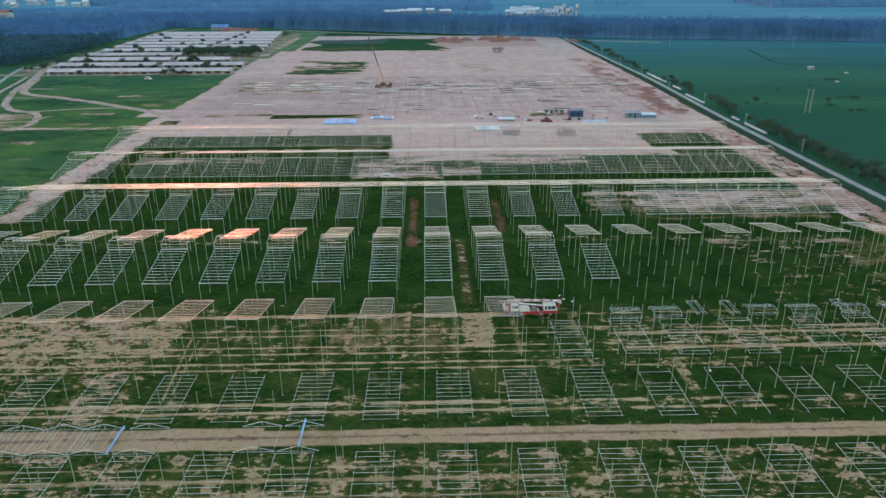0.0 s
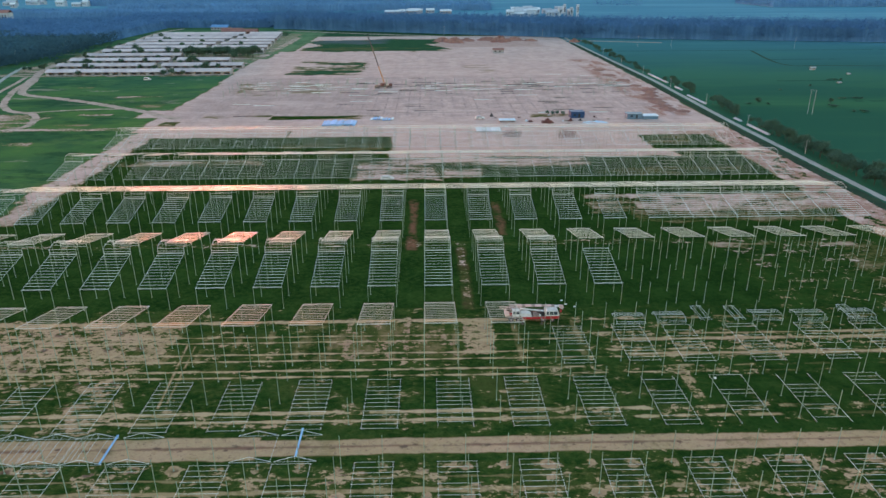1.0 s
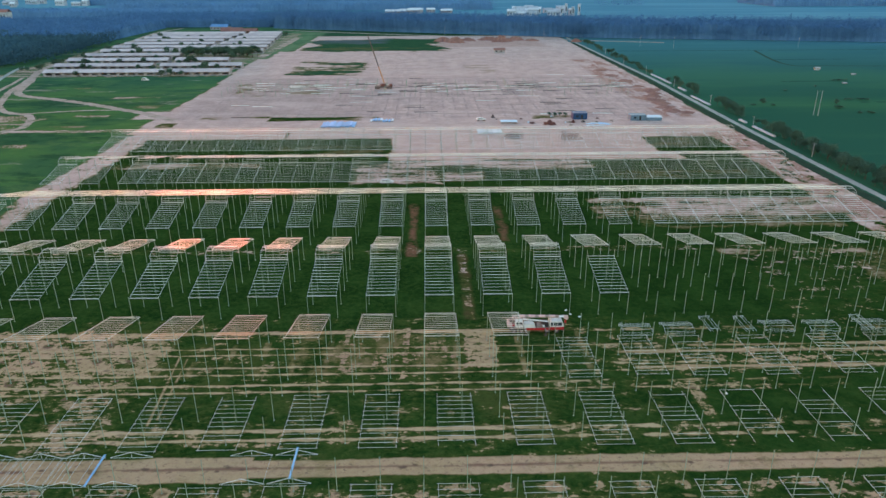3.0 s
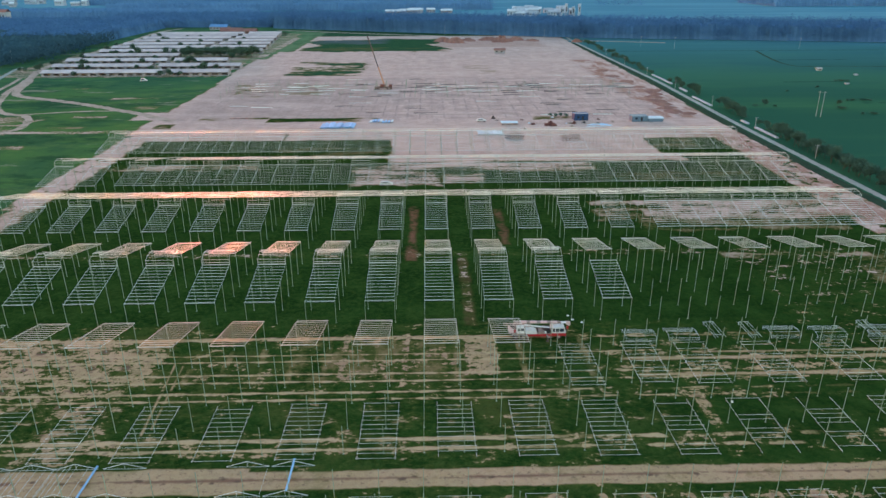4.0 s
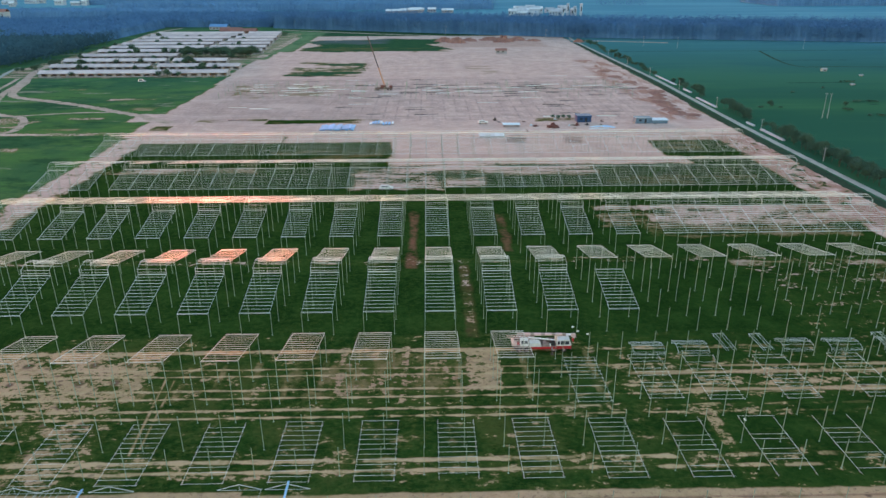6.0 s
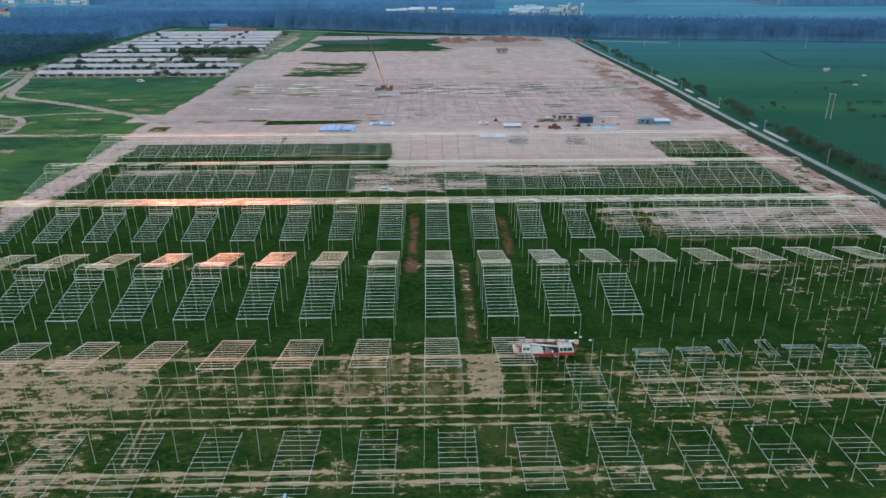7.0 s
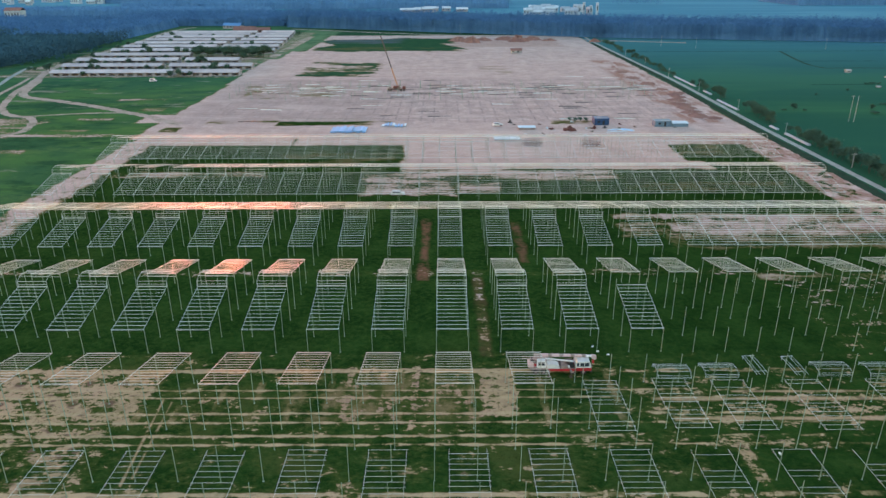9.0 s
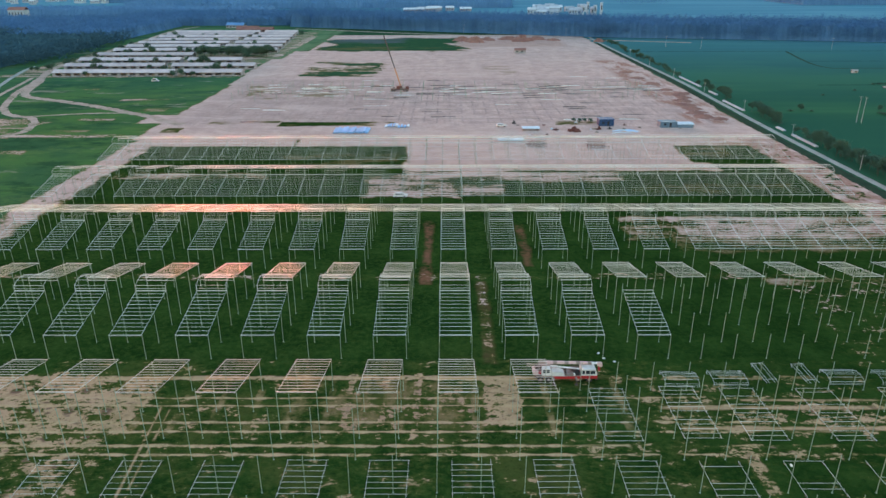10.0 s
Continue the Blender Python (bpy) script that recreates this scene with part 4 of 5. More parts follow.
def woods(name, label, areas, seed, spacing, hmin, hmax, leaves, leaf=None):
    """A wood of many crowns, each a cloud of leafy sprays."""
    r = np.random.default_rng(seed)
    quads = []
    for x0, x1, y0, y1, skew in areas:
        gx, gy = np.meshgrid(np.arange(x0, x1, spacing), np.arange(y0, y1, spacing))
        c = np.stack([gx.ravel(), gy.ravel()], 1) + r.uniform(-0.5, 0.5, (gx.size, 2)) * spacing
        c[:, 1] += skew * (c[:, 0] - x0)
        h = r.uniform(hmin, hmax, len(c))
        k = len(c) * leaves
        d = r.normal(size=(len(c), leaves, 3))
        d /= np.linalg.norm(d, axis=2, keepdims=True)
        d *= r.uniform(0.55, 1.0, (len(c), leaves, 1))
        p = np.empty((len(c), leaves, 3))
        p[..., 0] = c[:, None, 0] + d[..., 0] * spacing * 0.62
        p[..., 1] = c[:, None, 1] + d[..., 1] * spacing * 0.62
        p[..., 2] = h[:, None] * (0.55 + 0.45 * d[..., 2])
        p = p.reshape(k, 3)
        a = r.normal(size=(k, 3)) + (0, -0.5, 1.6)
        a /= np.linalg.norm(a, axis=1, keepdims=True)
        b = np.cross(a, r.normal(size=(k, 3)))
        b /= np.linalg.norm(b, axis=1, keepdims=True)
        e = np.cross(a, b)
        s = r.uniform(0.05, 0.11, (k, 1)) * spacing
        quads.append(np.stack([p + b * s, p + e * s * 0.8 + a * s * 0.3, p - b * s, p - e * s * 0.8 + a * s * 0.3], 1))
        if min(x1 - x0, y1 - y0) < 78:
            continue
        nx, ny = int((x1 - x0 - 8) / 2.5), int((y1 - y0 - 8) / 2.5)
        cx, cy = np.meshgrid(np.linspace(x0 + 4, x1 - 4, nx), np.linspace(y0 + 4, y1 - 4, ny))
        crowns = np.sin(cx * 1.05 + 2 * np.sin(cy * 0.13)) * np.sin(cy * 1.05 + 2 * np.sin(cx * 0.11))
        cz = hmax * 0.60 + crowns * 2.0 + r.uniform(-1.6, 1.6, cx.shape)
        cz[0], cz[-1], cz[:, 0], cz[:, -1] = 0.2, 0.2, 0.2, 0.2
        sheet = np.stack([cx, cy + skew * (cx - x0), cz], 2)
        quads.append(np.stack([sheet[:-1, :-1], sheet[:-1, 1:], sheet[1:, 1:], sheet[1:, :-1]], 2).reshape(-1, 4, 3))
    v = np.concatenate(quads).reshape(-1, 3)
    v[:, 2] = np.maximum(v[:, 2], 0.1)
    me = bpy.data.meshes.new(name)
    me.from_pydata(v, [], np.arange(len(v)).reshape(-1, 4))
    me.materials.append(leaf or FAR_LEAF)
    return tagged(new(name, me), label, "woods", kind="stuff")


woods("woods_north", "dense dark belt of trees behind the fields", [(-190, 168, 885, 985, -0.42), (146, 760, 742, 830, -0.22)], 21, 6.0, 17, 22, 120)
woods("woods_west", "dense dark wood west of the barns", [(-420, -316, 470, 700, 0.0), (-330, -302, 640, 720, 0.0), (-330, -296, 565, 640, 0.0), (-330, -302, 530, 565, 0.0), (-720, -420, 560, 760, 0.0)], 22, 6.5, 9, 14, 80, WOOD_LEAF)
woods("woods_northwest", "wood beyond the barns, tinted blue for haze", [(-420, -316, 700, 905, 0.0), (-720, -420, 760, 960, 0.0), (-420, -190, 905, 1060, 0.0)], 25, 6.5, 11, 14, 70)
woods("woods_west_edge", "dark trees beside the dirt track", [(-400, -280, 400, 470, -0.3), (-420, -306, 440, 475, 0.0)], 23, 6.0, 7, 12, 80, WOOD_LEAF)
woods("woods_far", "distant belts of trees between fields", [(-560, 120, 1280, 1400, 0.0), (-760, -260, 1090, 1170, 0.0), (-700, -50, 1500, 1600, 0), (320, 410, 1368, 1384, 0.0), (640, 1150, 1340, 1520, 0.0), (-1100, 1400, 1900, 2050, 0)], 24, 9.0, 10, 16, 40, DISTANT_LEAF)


# ---- the barns ----
def barn(x0, x1, y, depth=9.0, eave=2.5, ridge=4.0):
    ob = thing("livestock_barn", "long low white barn with a pale gabled roof", "barn", "white barns", pose(x0, y, 0))
    L = x1 - x0
    w = Form()
    n = max(2, int(L / 6))
    step = L / n
    # front wall with a row of openings, back and end walls
    for i in range(n):
        a = i * step
        w.box(a, a + step * 0.32, 0, 0.25, 0, eave)
        w.box(a + step * 0.32, a + step, 0, 0.25, 0, 0.7)
        w.box(a + step * 0.32, a + step, 0, 0.25, 2.2, eave)
    w.box(0, L, depth - 0.25, depth, 0, eave)
    w.prism([(0.25, 0), (depth - 0.25, 0), (depth - 0.25, eave), (depth / 2, ridge - 0.12), (0.25, eave)], 0, 0.25)
    gable = Form().prism([(0.25, 0), (depth - 0.25, 0), (depth - 0.25, eave), (depth / 2, ridge - 0.12), (0.25, eave)], 0, 0.25)
    w2 = Form()
    w2.v, w2.f = w.v[:-10], w.f[:-7]
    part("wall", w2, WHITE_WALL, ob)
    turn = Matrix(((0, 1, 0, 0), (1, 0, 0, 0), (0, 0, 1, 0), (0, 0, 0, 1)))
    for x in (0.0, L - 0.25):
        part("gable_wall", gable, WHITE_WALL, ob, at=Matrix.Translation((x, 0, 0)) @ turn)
    r = Form()
    r.prism([(-0.5, eave - 0.1), (depth / 2, ridge), (depth + 0.5, eave - 0.1), (depth + 0.5, eave + 0.02), (depth / 2, ridge + 0.14), (-0.5, eave + 0.02)], -0.4, L + 0.4)
    part("roof", r, WHITE_ROOF, ob, at=turn)
    return ob


WEST = [(-259, 483), (-268, 516), (-274, 549), (-276, 582), (-277, 615), (-279, 645), (-281, 675), (-283, 705), (-285, 735), (-287, 762), (-289, 789)]
for i, (xw, yb) in enumerate(WEST):
    mid = -195 if i != 0 else -176
    east = -134 if i < 2 else (-152 if i < 4 else -140 - 3.0 * (i - 4))
    if i == 3:
        mid, east = -200, -196
        barn(xw, mid, yb)
        continue
    barn(xw, mid - 3, yb)
    barn(mid + 3, east, yb)


def house(x, y, w, d, h, roof, wall, label, turn=0, group="village houses"):
    ob = thing("house", label, "house", group, pose(x, y, 0, 0, 0, turn))
    part("wall", Form().box(0, w, 0, d, 0, h), wall, ob)
    part("roof", Form().prism([(-0.4, h - 0.1), (d / 2, h + d * 0.28), (d + 0.4, h - 0.1), (d + 0.4, h + 0.08), (d / 2, h + d * 0.28 + 0.2), (-0.4, h + 0.08)], -0.4, w + 0.4), roof, ob,
         at=Matrix(((0, 1, 0, 0), (1, 0, 0, 0), (0, 0, 1, 0), (0, 0, 0, 1))))
    for i in range(max(1, int(w / 4))):
        part("window", Form().box(1.2 + i * 4, 2.6 + i * 4, -0.04, 0.05, h * 0.4, h * 0.8), DARK, ob)
    return ob


house(-258, 872, 22, 9, 3.5, BLUE_ROOF, WHITE_WALL, "farm building with a blue sheet roof", -12)
house(-240, 852, 26, 6, 2.2, BRICK_RED, BRICK_RED, "low red farm building", -12)
house(-230, 815, 40, 8, 3, BRICK_RED, BRICK_RED, "low red farm building beside barns")
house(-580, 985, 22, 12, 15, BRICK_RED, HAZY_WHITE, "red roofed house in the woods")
house(-385, 930, 44, 10, 4, PALE_METAL, WHITE_WALL, "long white shed in the woods")
rng = random.Random(31)
for i in range(26):
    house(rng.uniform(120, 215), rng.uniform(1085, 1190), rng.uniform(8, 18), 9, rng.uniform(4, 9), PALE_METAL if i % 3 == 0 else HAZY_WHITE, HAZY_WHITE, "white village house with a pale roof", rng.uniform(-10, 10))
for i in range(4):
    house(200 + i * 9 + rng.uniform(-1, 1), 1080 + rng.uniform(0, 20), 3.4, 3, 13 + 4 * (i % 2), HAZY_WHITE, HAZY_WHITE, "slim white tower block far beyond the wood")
for i in range(16):
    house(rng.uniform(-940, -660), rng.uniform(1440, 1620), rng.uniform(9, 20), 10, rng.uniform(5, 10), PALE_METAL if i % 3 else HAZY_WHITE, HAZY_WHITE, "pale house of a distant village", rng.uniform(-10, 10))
for i in range(8):
    house(rng.uniform(-80, 30), rng.uniform(1150, 1200), rng.uniform(8, 20), 9, rng.uniform(4, 6), PALE_METAL, WHITE_WALL, "white village house with a pale roof", rng.uniform(-10, 10))
house(272.5, 490, 3.2, 2.4, 1.3, CONCRETE, CONCRETE, "small pale hut in the green field", group="field huts")
for x, y in ((257.5, 428), (285, 466)):
    house(x, y, 1.8, 1.4, 0.5, CONCRETE, CONCRETE, "low pale shelter in the green field", group="field huts")
# low white walls beside the road
for x, y, l in ((148.0, 285.7, 21), (148.2, 314.6, 7.2), (148.6, 360, 27.5), (151.6, 405.5, 12), (152.2, 434, 40)):
    f = Form().box(-0.65, 0.65, 0, l, 0, 0.7, 0.3)
    single("field_store", f, HAZY_WHITE, "low white covered heap beside the road", "field store", "covered heaps", pose(x, y, 0))


# ---- poles ----
def pole(x, y, h, label):
    ob = thing("utility_pole", label, "pole", "poles", pose(x, y, 0))
    part("shaft", Form().tube((0, 0, -0.1), (0, 0, h), 0.12, 0.08, 10), CONCRETE, ob)
    f = Form().beam((-0.9, 0, h - 0.5), (0.9, 0, h - 0.5), 0.06, 0.06)
    for x2 in (-0.8, 0.8, 0.0):
        f.tube((x2, 0, h - 0.45), (x2, 0, h - 0.2), 0.05, 0.04, 6)
    part("crossarm", f, CONCRETE, ob)
    return ob


for y in (252.6, 304.5, 360, 417.4, 475, 532, 590):
    pole(146.8 if y < 330 else 148.6, y, 5.4, "slim concrete power pole beside the road")
pole(188.6, 331.9, 12.0, "tall pale concrete pole in the field")
pole(190.2, 330.6, 12.0, "tall pale concrete pole in the field")
for x, y in ((-320, 560), (-318, 640), (-322, 720), (222, 640), (196, 655), (330, 630), (120, 735), (20, 785)):
    pole(x, y, 9.5, "tall distant power pole")

# ---- machines and materials on the site ----
FADED = paint("faded_pinkish_paint", (0.68, 0.48, 0.44), (0.58, 0.40, 0.36), 0.6)
GRIME = paint("grimy_machinery", (0.24, 0.17, 0.14), (0.36, 0.28, 0.24), 0.7)


def wheel(parent, x, y, r, w):
    side = 1 if y > 0 else -1
    t = part("wheel", Form().tube((0, -w / 2, 0), (0, w / 2, 0), r, r, 16), RUBBER, parent, at=pose(x, y, r))
    part("rim", Form().tube((0, 0, 0), (0, side * (w / 2 + 0.03), 0), r * 0.5, r * 0.45, 12), GRIME, t)


def truck_crane(x, y, turn):
    """A four-axle lorry with a telescopic boom laid forward over its cab. Its nose points along +x."""
    ob = thing("truck_crane", "red and white truck crane with its boom stowed, on grass", "truck crane", at=pose(x, y, 0, 0, 0, turn))
    part("chassis", Form().box(0.6, 10.6, -1.0, 1.0, 0.62, 1.0, 0.05), BROWN_STEEL, ob, "dark steel chassis")
    part("deck", Form().box(0.8, 8.5, -1.25, 1.25, 1.0, 1.18, 0.05), GRIME, ob, "grimy steel deck")
    part("skirt", Form().box(3.6, 8.5, -1.3, -1.22, 0.72, 1.16, 0.02), RED_PAINT, ob, "red side skirt")
    part("skirt", Form().box(3.6, 8.5, 1.22, 1.3, 0.72, 1.16, 0.02), RED_PAINT, ob, "red side skirt")
    part("tank", Form().prism([(3.5, 1.18), (5.7, 1.18), (5.5, 1.75), (4.9, 2.0), (3.5, 2.0)], -1.22, 0.2), WHITE_PAINT, ob, "white panelled tank")
    part("tool_box", Form().box(6.0, 7.2, -1.15, -0.3, 1.18, 1.62, 0.08), GRIME, ob)
    part("tool_box", Form().box(6.9, 8.3, -0.2, 1.1, 1.18, 1.9, 0.08), BROWN_STEEL, ob)
    part("spare_wheel", Form().tube((7.9, -0.95, 1.55), (7.9, -0.6, 1.55), 0.42, 0.42, 14), RUBBER, ob)
    cab = part("cab", Form().prism([(8.5, 0.7), (11.2, 0.7), (11.25, 1.55), (10.95, 2.45), (10.7, 2.6), (8.8, 2.6), (8.5, 2.3)], -1.22, 1.22), WHITE_PAINT, ob, "white driver's cab with dark windows")
    part("stripe", Form().box(8.48, 11.28, -1.245, 1.245, 0.72, 1.32, 0.03), RED_PAINT, cab, "red lower band")
    part("bumper", Form().box(11.1, 11.4, -1.2, 1.2, 0.45, 0.75, 0.05), BROWN_STEEL, cab)
    part("windscreen", Form().prism([(11.22, 1.6), (11.27, 1.6), (10.99, 2.42), (10.94, 2.42)], -1.08, 1.08), GLASS, cab)
    for s in (-1, 1):
        for a, b in ((10.05, 10.85), (9.25, 9.95), (8.65, 9.1)):
            part("side_window", Form().box(a, b, s * 1.23 - 0.02, s * 1.23 + 0.02, 1.6, 2.3), GLASS, cab)
        part("mirror", Form().box(11.2, 11.3, s * 1.42 - 0.12, s * 1.42 + 0.12, 1.7, 2.2), BROWN_STEEL, cab)
        part("headlight", Form().box(11.24, 11.32, s * 0.9 - 0.18, s * 0.9 + 0.18, 0.95, 1.2), PALE_METAL, cab)
    part("turntable", Form().tube((2.7, 0, 1.18), (2.7, 0, 1.45), 1.0, 1.0, 18), BROWN_STEEL, ob)
    part("winch_house", Form().prism([(1.0, 1.45), (3.6, 1.45), (3.5, 2.1), (2.6, 2.5), (1.2, 2.4)], 0.25, 1.15), GRIME, ob)
    for xw in (0.9, 1.8):
        part("winch", Form().tube((xw, -0.1, 2.2), (xw, 0.8, 2.2), 0.32, 0.32, 14), BROWN_STEEL, ob)
    oc = part("operator_cab", Form().prism([(1.7, 1.35), (3.2, 1.35), (3.35, 1.9), (3.1, 2.75), (1.7, 2.75)], -1.32, -0.42), WHITE_PAINT, ob, "white operator's cab with dark windows")
    for a, b in ((1.85, 2.3), (2.45, 3.05)):
        part("cab_window", Form().box(a, b, -1.345, -1.31, 1.9, 2.5), GLASS, oc)
    part("counterweight", Form().box(0.2, 1.1, -1.05, 1.05, 1.3, 1.95, 0.12), FADED, ob)
    boom = part("boom", Form().prism([(1.2, 2.85), (10.4, 2.75), (10.4, 3.08), (1.2, 3.3)], 0.02, 0.42), GRIME, ob, "grimy pinkish telescopic boom")
    part("top_plate", Form().prism([(1.2, 3.3), (10.4, 3.08), (10.4, 3.11), (1.2, 3.33)], 0.0, 0.44), GRIME, boom, "grimy top plate")
    part("inner_section", Form().prism([(10.4, 2.78), (11.5, 2.78), (11.5, 3.04), (10.4, 3.04)], 0.06, 0.38), WHITE_PAINT, boom, "white inner boom section")
    part("boom_head", Form().prism([(11.4, 2.5), (12.1, 2.2), (12.3, 2.5), (12.2, 3.05), (11.4, 3.1)], 0.0, 0.44), FADED, boom)
    for i in range(4):
        part("band", Form().prism([(2.4 + i * 2.0, 2.9), (3.7 + i * 2.0, 2.88), (3.7 + i * 2.0, 3.275 - i * 0.048), (2.4 + i * 2.0, 3.306 - i * 0.048)], -0.008, 0.448), FADED, boom, "worn pale band")
    part("lift_cylinder", Form().tube((3.3, -0.05, 2.55), (8.3, -0.05, 1.95), 0.16, 0.13, 10), WHITE_PAINT, ob, "white lifting cylinder")
    jib = Form()
    for zz, yy in ((2.5, -0.55), (2.95, -0.55), (2.75, -0.2)):
        jib.beam((-0.9, yy, zz + 0.35), (4.4, yy, zz), 0.05, 0.05)
    for k in range(9):
        jib.beam((-0.9 + k * 0.6, -0.55, 2.85 - k * 0.04), (-0.6 + k * 0.6, -0.55, 3.28 - k * 0.04), 0.035, 0.035)
        jib.beam((-0.6 + k * 0.6, -0.55, 3.28 - k * 0.04), (-0.3 + k * 0.6, -0.2, 3.05 - k * 0.04), 0.035, 0.035)
    part("lattice_jib", jib, FADED, ob, "pale lattice jib folded along the boom")
    part("hook_block", Form().box(11.6, 11.95, 0.05, 0.4, 1.5, 2.1, 0.06), RED_PAINT, ob)
    for xo in (3.7, 7.6):
        for s in (-1, 1):
            leg = part("outrigger", Form().box(xo - 0.15, xo + 0.15, min(s * 1.2, s * 2.1), max(s * 1.2, s * 2.1), 0.85, 1.05), GRIME, ob)
            part("outrigger_foot", Form().tube((xo, s * 2.0, 0.02), (xo, s * 2.0, 0.95), 0.1, 0.08, 8).tube((xo, s * 2.0, 0.0), (xo, s * 2.0, 0.06), 0.3, 0.3, 10), BROWN_STEEL, leg)
    fit_rng = random.Random(9)
    for i in range(22):
        a, b, c = fit_rng.uniform(0.4, 8.0), fit_rng.uniform(-1.15, 0.9), fit_rng.uniform(0.2, 0.6)
        part("fitting", Form().box(a, a + fit_rng.uniform(0.2, 0.6), b, b + 0.25, 1.18, 1.25 + c, 0.04), (GRIME, RED_PAINT, RUST, BROWN_STEEL, WHITE_PAINT)[i % 5], ob)
    for xa in (1.5, 2.9, 8.0, 9.9):
        for s in (-1, 1):
            wheel(ob, xa, s * 1.06, 0.52, 0.36)
    return ob


truck_crane(16.1, 119.2, 0)
for i, (x, y) in enumerate(((30.2, 125.8), (31.9, 124.6), (29.6, 127.6), (-8.4, 196.0), (51.0, 96.2))):
    single("sack", Form().box(-0.25, 0.25, -0.15, 0.15, 0, 0.2, 0.07), WHITE_PAINT, "small white sack lying on the grass", "sack", "white sacks", pose(x, y, 0, 0, 0, 20 * i))


def tall_crane(x, y):
    ob = thing("mobile_crane", "orange mobile crane with a tall dark raised boom", "crane", at=pose(x, y, 0))
    part("chassis", Form().box(-5, 5, -1.4, 1.4, 0.8, 1.5, 0.1), BROWN_STEEL, ob)
    part("superstructure", Form().box(-1.8, 1.4, -1.2, 1.2, 1.5, 2.9, 0.2), RUST, ob)
    part("cab", Form().box(3.4, 5.2, -1.3, 1.3, 1.0, 2.7, 0.25), RUST, ob)
    part("lower_boom", Form().beam((0.5, 0, 3.2), (-2.6, 0, 13.0), 0.6, 0.7, (0, 1, 0)), ORANGE_PAINT, ob)
    part("upper_boom", Form().beam((-2.5, 0, 12.6), (-8.3, 0, 31.0), 0.55, 0.6, (0, 1, 0)), BROWN_STEEL, ob, "dark upper boom section")
    part("hook_line", Form().tube((-8.3, 0.2, 30.8), (-8.3, 0.2, 24.0), 0.04, 0.04, 5), BROWN_STEEL, ob)
    for xa in (-4.5, -3.0, 2.6, 4.4):
        for s in (-1, 1):
            wheel(ob, xa, s * 1.15, 0.6, 0.4)


tall_crane(-25.5, 422)


def car(x, y, turn, van=False):
    h = 1.9 if van else 1.45
    ob = thing("van" if van else "car", "white van parked on the ground" if van else "white car parked on bare earth", "van" if van else "car", "parked cars", pose(x, y, 0, 0, 0, turn))
    part("body", Form().prism([(0, 0.35), (4.4, 0.35), (4.5, 0.8), (3.6, 0.95), (0.1, 1.0), (0, 0.7)], -0.85, 0.85), WHITE_PAINT, ob)
    cabin = part("cabin", Form().prism([(0.15, 0.96), (3.5, 0.94), (2.8, h), (0.5, h)], -0.76, 0.76), WHITE_PAINT, ob)
    for s in (-1, 1):
        part("side_window", Form().prism([(0.6, 1.02), (3.1, 1.02), (2.65, h - 0.12), (0.75, h - 0.12)], s * 0.77 - 0.015, s * 0.77 + 0.015), GLASS, cabin)
        for xa in (0.85, 3.55):
            wheel(ob, xa, s * 0.75, 0.32, 0.2)


car(23.8, 325, 4)
car(-15.2, 222.5, 0)
car(-184, 460, 0, True)


def stack(x, y, n, lx, ly, dz, mat, label, name="sheet_stack", group="stacks of sheets"):
    """Sheets laid on one another on timbers, each a little askew."""
    r = random.Random(int(x * 7 + y))
    ob = thing(name, label, "stack", group, pose(x, y, 0))
    for i in range(3):
        part("timber", Form().box(lx * (0.15 + 0.33 * i), lx * (0.15 + 0.33 * i) + 0.15, 0, ly, 0, 0.12), WOOD, ob)
    for i in range(n):
        part("sheet", Form().box(0, lx, 0, ly, 0, dz), mat, ob, at=pose(r.uniform(-0.15, 0.15), r.uniform(-0.15, 0.15), 0.12 + i * (dz + 0.004), 0, 0, r.uniform(-1.2, 1.2)))
    return ob


rng = random.Random(41)
for i in range(13):
    stack(-47.6 + i * 1.18 + rng.uniform(-0.1, 0.1), 312.0 + rng.uniform(-0.6, 0.8), rng.randrange(4, 9), rng.uniform(0.9, 1.12), rng.uniform(8.5, 11.0), 0.11, BLUE_STEEL, "pale blue steel sheets stacked on timbers")
for i in range(9):
    stack(-26.5 + i * 1.25 + rng.uniform(-0.25, 0.25), 324 + rng.uniform(-1.2, 1.6), rng.randrange(2, 6), rng.uniform(0.7, 1.1), rng.uniform(3.5, 6.5), 0.1, BLUE_STEEL if i % 4 else PALE_METAL, "short blue and pale steel sheets in a stack")
for i in range(5):
    stack(22.6 + i * 2.2, 296.8 + (i % 2) * 0.3, 4, 2.0, 7.0, 0.1, PALE_METAL, "pale sheet metal stacked on bare earth")


rng = random.Random(43)
for i in range(11):
    f = Form().box(-rng.uniform(2.0, 3.2), rng.uniform(2.0, 3.2), -0.45, 0.45, 0.0, 0.05)
    single("loose_sheet", f, PALE_METAL if i % 3 else BLUE_STEEL, "loose pale metal sheet lying on bare earth", "sheet", "loose sheets", pose(78.5 + rng.uniform(-4, 5), 316 + rng.uniform(-4, 4), 0.004 * i, 0, 0, rng.uniform(-35, 35)))


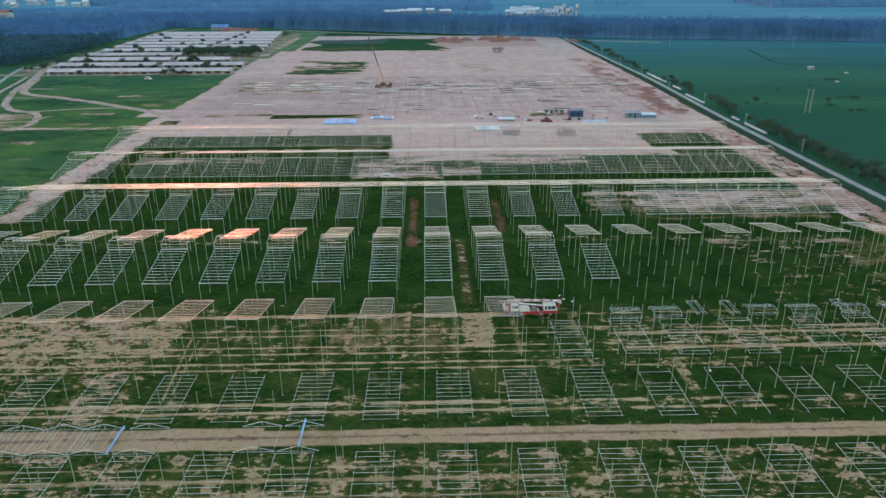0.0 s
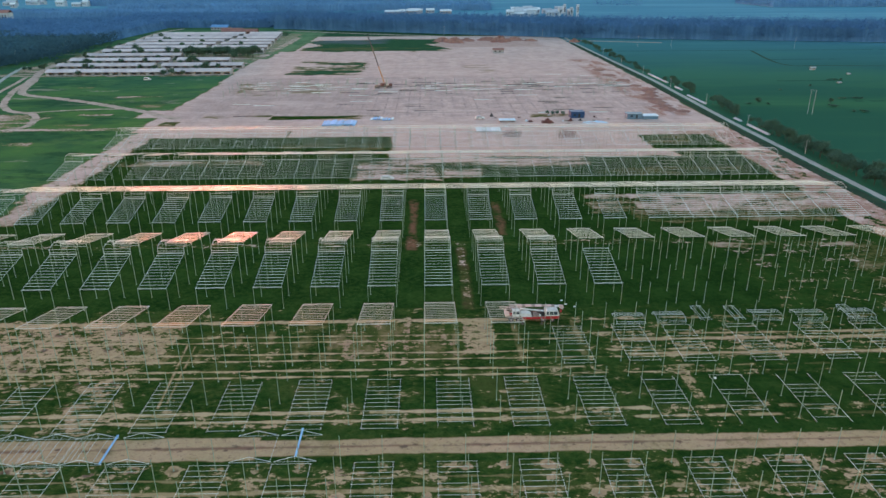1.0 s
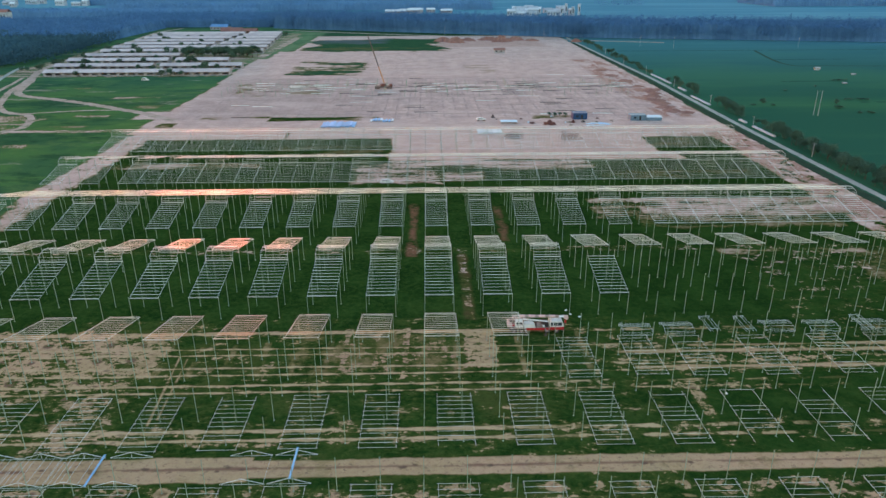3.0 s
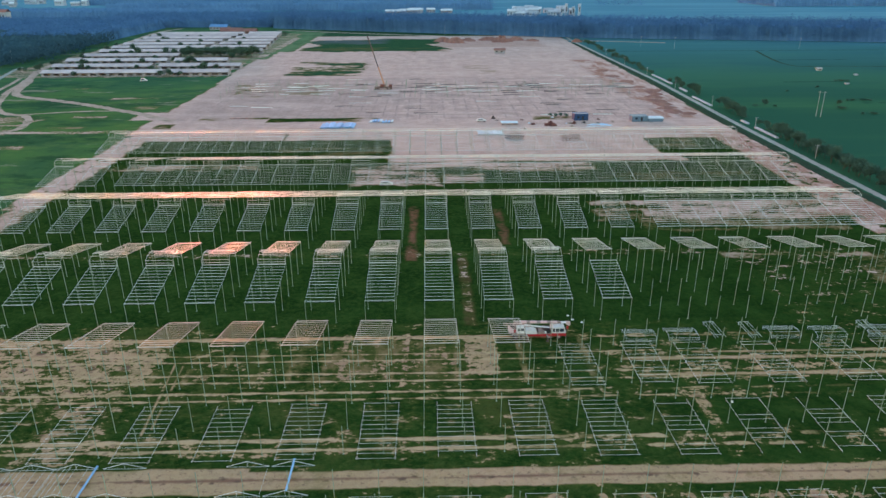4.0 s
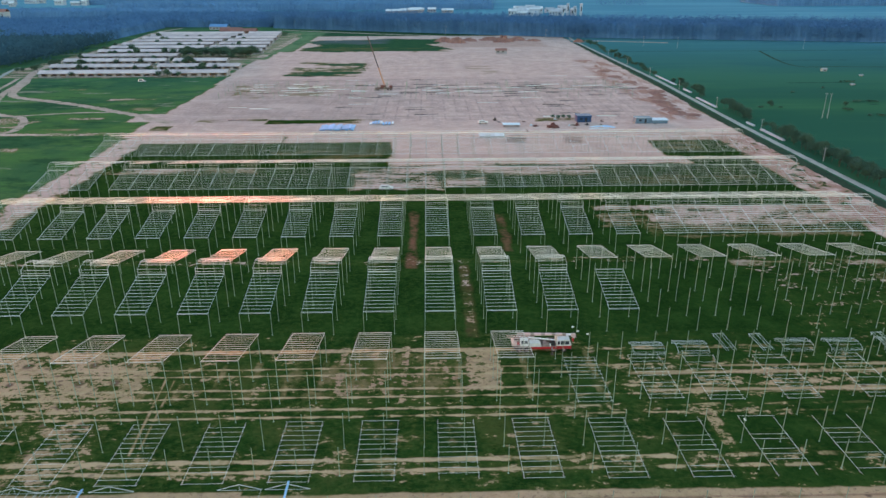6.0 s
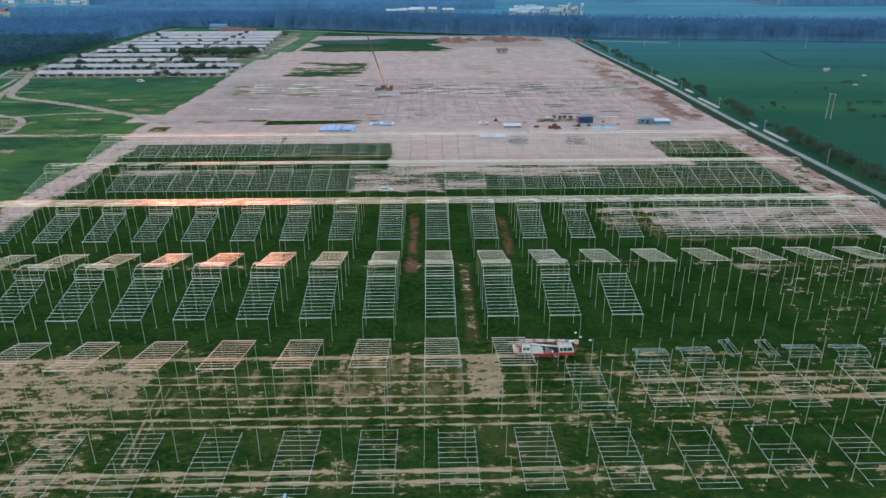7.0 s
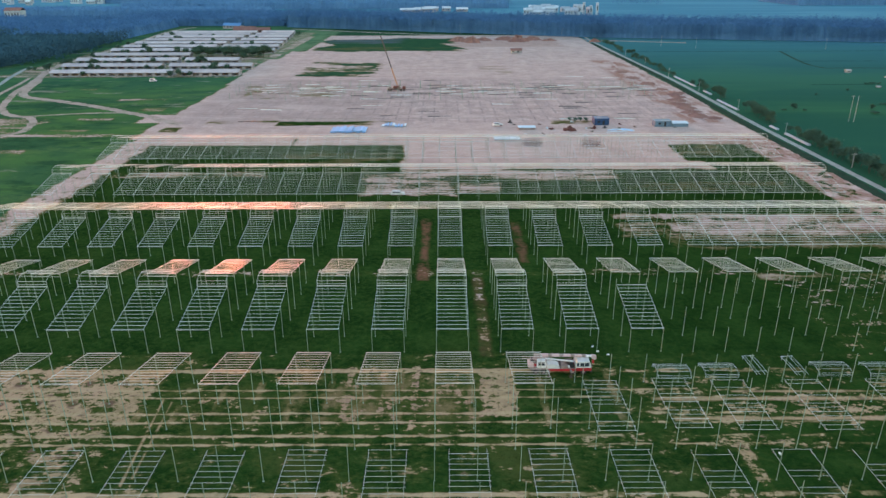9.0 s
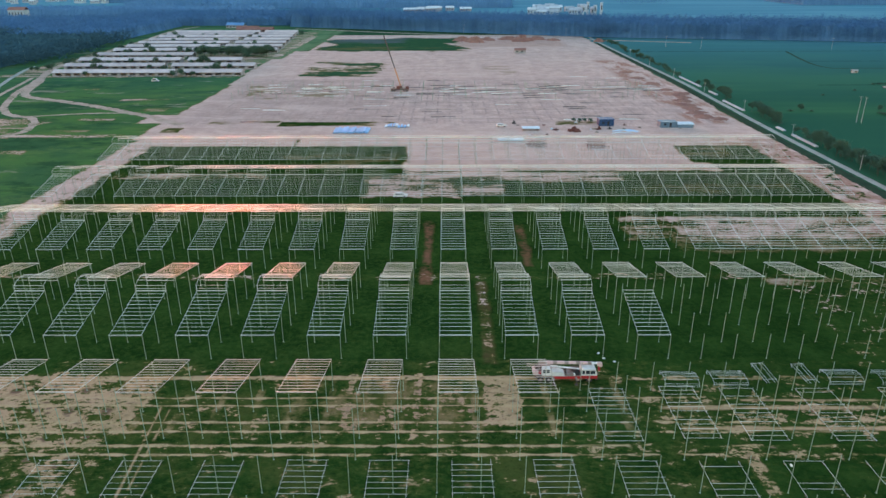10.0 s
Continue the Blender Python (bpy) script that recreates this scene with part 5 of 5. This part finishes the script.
def container(x, y, w, d, h, mat, label):
    ob = thing("site_container", label, "container", "site containers", pose(x, y, 0))
    f = Form().box(0, w, 0, d, 0.0, h, 0.05)
    part("body", f, mat, ob)
    if h < 2:
        part("roof", Form().prism([(-0.3, h), (d / 2, h + 0.35), (d + 0.3, h), (d + 0.3, h + 0.06), (d / 2, h + 0.41), (-0.3, h + 0.06)], -0.3, w + 0.3), PALE_METAL, ob, "pale corrugated sheet roof", at=Matrix(((0, 1, 0, 0), (1, 0, 0, 0), (0, 0, 1, 0), (0, 0, 0, 1))))
        return
    for i in range(int(w / 0.5)):
        part("rib", Form().box(0.1 + i * 0.5, 0.3 + i * 0.5, -0.05, 0.02, 0.25, h - 0.2), mat, ob)
    part("door", Form().box(w * 0.55, w * 0.55 + 0.9, -0.08, 0.02, 0.12, min(2.1, h - 0.15)), DARK, ob)
    part("window", Form().box(w * 0.2, w * 0.2 + 1.1, -0.08, 0.02, min(1.0, h - 0.8), min(1.9, h - 0.2)), GLASS, ob)
    part("roof", Form().box(-0.15, w + 0.15, -0.15, d + 0.15, h, h + 0.12, 0.04), mat, ob)


container(70.1, 326, 6.6, 5.5, 2.9, NAVY, "navy blue site container with a flat roof")
container(96.5, 322.3, 7.4, 5.0, 2.4, CABIN_BLUE, "grey blue site cabin with windows")
container(104.2, 322.0, 7.0, 5.6, 1.5, CABIN_BLUE, "low white sheeted store beside the cabin")
container(34.9, 317, 7.2, 4.6, 0.9, GRIME, "low pale sheeted store on bare earth")


def pile(x, y, r, h, mat, label, name="scrap_pile", n=40):
    """A heap of lumps."""
    g = random.Random(int(x * 3 + y))
    f = Form()
    for i in range(n):
        q, d = g.uniform(0, 6.28), g.random() ** 0.7
        pts, faces = blob(g, (math.cos(q) * d * r, math.sin(q) * d * r, h * (1 - d) * g.uniform(0.3, 0.9)), r * g.uniform(0.18, 0.34), 0.8)
        f.add([(a, b, max(c, -0.05)) for a, b, c in pts], faces)
    return single(name, f, mat, label, "heap", "heaps", pose(x, y, 0))


def mound(x, y, r, h, mat, label, rings=7, sides=22):
    """A low heap of tipped earth: one uneven skin."""
    g = random.Random(int(x * 5 + y * 3))
    f = Form()
    stretch, turn = g.uniform(0.8, 1.5), g.uniform(0, 3.1)
    rim = [g.uniform(0.75, 1.25) for _ in range(sides)]
    pts = [(0, 0, h * g.uniform(0.7, 1.0))]
    for i in range(1, rings + 1):
        k = i / rings
        for j in range(sides):
            q = 2 * math.pi * j / sides
            px, py = math.cos(q) * k * r * rim[j] * stretch, math.sin(q) * k * r * rim[j]
            z = -0.05 if i == rings else h * (1 - k * k) * g.uniform(0.45, 1.25)
            pts.append((px * math.cos(turn) - py * math.sin(turn), px * math.sin(turn) + py * math.cos(turn), z))
    faces = [(0, 1 + j, 1 + (j + 1) % sides) for j in range(sides)]
    for i in range(rings - 1):
        a, b = 1 + i * sides, 1 + (i + 1) * sides
        faces += [(a + j, b + j, b + (j + 1) % sides, a + (j + 1) % sides) for j in range(sides)]
    return single("earth_mound", f.add(pts, faces), mat, label, "heap", "earth heaps", pose(x, y, 0))


pile(57.2, 316, 2.8, 1.8, RUST, "heap of rusty scrap on bare earth")
pile(49.5, 318, 1.2, 0.9, RUST, "small dark heap of rusty fittings")
pile(68.6, 319, 1.3, 1.4, RUST, "small rusty heap beside the container")
pile(73.5, 320, 1.0, 1.0, BROWN_STEEL, "small dark heap of steel fittings")
pile(32.2, 332, 1.0, 1.6, BROWN_STEEL, "small dark heap of steel fittings")
for x, y in ((62.5, 333), (65, 334), (67.5, 333), (60, 334)):
    tree(1, x, y, 0.45, random.Random(int(x)), "low green bush on bare earth", "bushes")


def rack(x, y, w, d, mat, label, lean, r):
    """Trusses standing on edge in a loose row, each leaning its own way."""
    ob = thing("truss_bundle", label, "truss", "truss bundles", pose(x, y, 0))
    for i in range(5):
        at = pose(r.uniform(-0.8, 0.8), i * d / 4, 0, r.uniform(-lean, lean), 0, r.uniform(-9, 9))
        truss = part("bottom_chord", Form().beam((0, 0, 0.05), (w, 0, 0.05), 0.09, 0.09), mat if i % 2 else PALE_METAL, ob, at=at)
        part("top_chord", Form().beam((0, 0, 1.7), (w, 0, 1.7), 0.09, 0.09), mat, truss)
        for k in range(6):
            part("web", Form().beam((k * w / 5, 0, 0.1), (k * w / 5, 0, 1.7), 0.07, 0.07), mat, truss)
            if k < 5:
                part("diagonal", Form().beam((k * w / 5, 0, 0.1), ((k + 1) * w / 5, 0, 1.7), 0.06, 0.06), mat, truss)


rack(57.6, 283, 7.0, 8.5, RUST, "rusty red steel trusses standing in a loose row", 25, random.Random(2))
rack(34.2, 286, 7.0, 6.0, BROWN_STEEL, "dark steel trusses standing in a loose row", 25, random.Random(3))
for x, y, r0, h in ((124, 346, 5, 1.1), (130, 341, 4, 0.9), (124, 356, 4, 1.0), (125, 366, 5, 1.2), (125, 377, 4, 1.0), (127, 388, 5, 1.3), (131, 398, 4, 1.0), (133, 409, 5, 1.1), (129, 424, 4, 0.8), (127, 446, 5, 1.2), (124, 470, 5, 1.0), (122, 496, 5, 1.2)):
    mound(x, y, r0, h * 0.8, RED_EARTH, "low heap of dug red earth beside the site's edge")
# loose purlins and post bundles scattered over the stripped earth
rng = random.Random(77)
for i in range(150):
    x, y = rng.uniform(-112, 118), rng.choice((rng.uniform(335, 480), rng.gauss(420, 12), rng.gauss(428, 9)))
    n = rng.randrange(2, 6)
    steel = PALE_STEEL if rng.random() < (0.75 if x < -30 else 0.3) else BROWN_STEEL
    ob = thing("purlin_bundle", "loose steel purlins laid on bare earth", "purlin bundle", "loose purlins", pose(x, y, 0, 0, 0, rng.uniform(-4, 4)))
    for k in range(n):
        part("purlin", Form().beam((0, k * 0.35 + rng.uniform(-0.1, 0.1), 0.06), (rng.uniform(5, 12), k * 0.35, 0.06), 0.1, 0.12), steel, ob)
SHORT = Form().box(-0.08, 0.08, -0.08, 0.08, 0, 4.2).mesh("column", POST)
ob = thing("post_rows", "far rows of bare posts on the stripped earth", "posts")
for y in (392, 405, 412, 424, 430, 436):
    for k in range(-19, 20):
        if rng.random() < 0.65:
            part("post", SHORT, POST, ob, at=pose(6 * k, y, 0))
# upturned earth by the north road
for x, y, r0, h in ((17, 716, 8, 3.5), (29, 702, 10, 5.0), (42, 722, 7, 2.5), (62, 726, 8, 3.0), (74, 712, 10, 5.0), (90, 724, 8, 3.0), (105, 715, 6, 2.0)):
    mound(x, y, r0, h, RED_EARTH, "broad heap of dug red earth")
mound(146, 700, 4, 3, RED_EARTH, "small heap of red earth beside the road")
house(58, 608, 9, 5, 2.5, BRICK_RED, WHITE_WALL, "small site hut with a red roof", group="site huts")
rng = random.Random(91)
for i in range(16):
    x, y = rng.uniform(30, 112), rng.uniform(302, 333)
    pile(x, y, rng.uniform(0.5, 1.1), rng.uniform(0.4, 0.9), rng.choice((BROWN_STEEL, RUST, WOOD, PALE_METAL)), "small heap of building fittings on bare earth", "fittings_heap", 14)
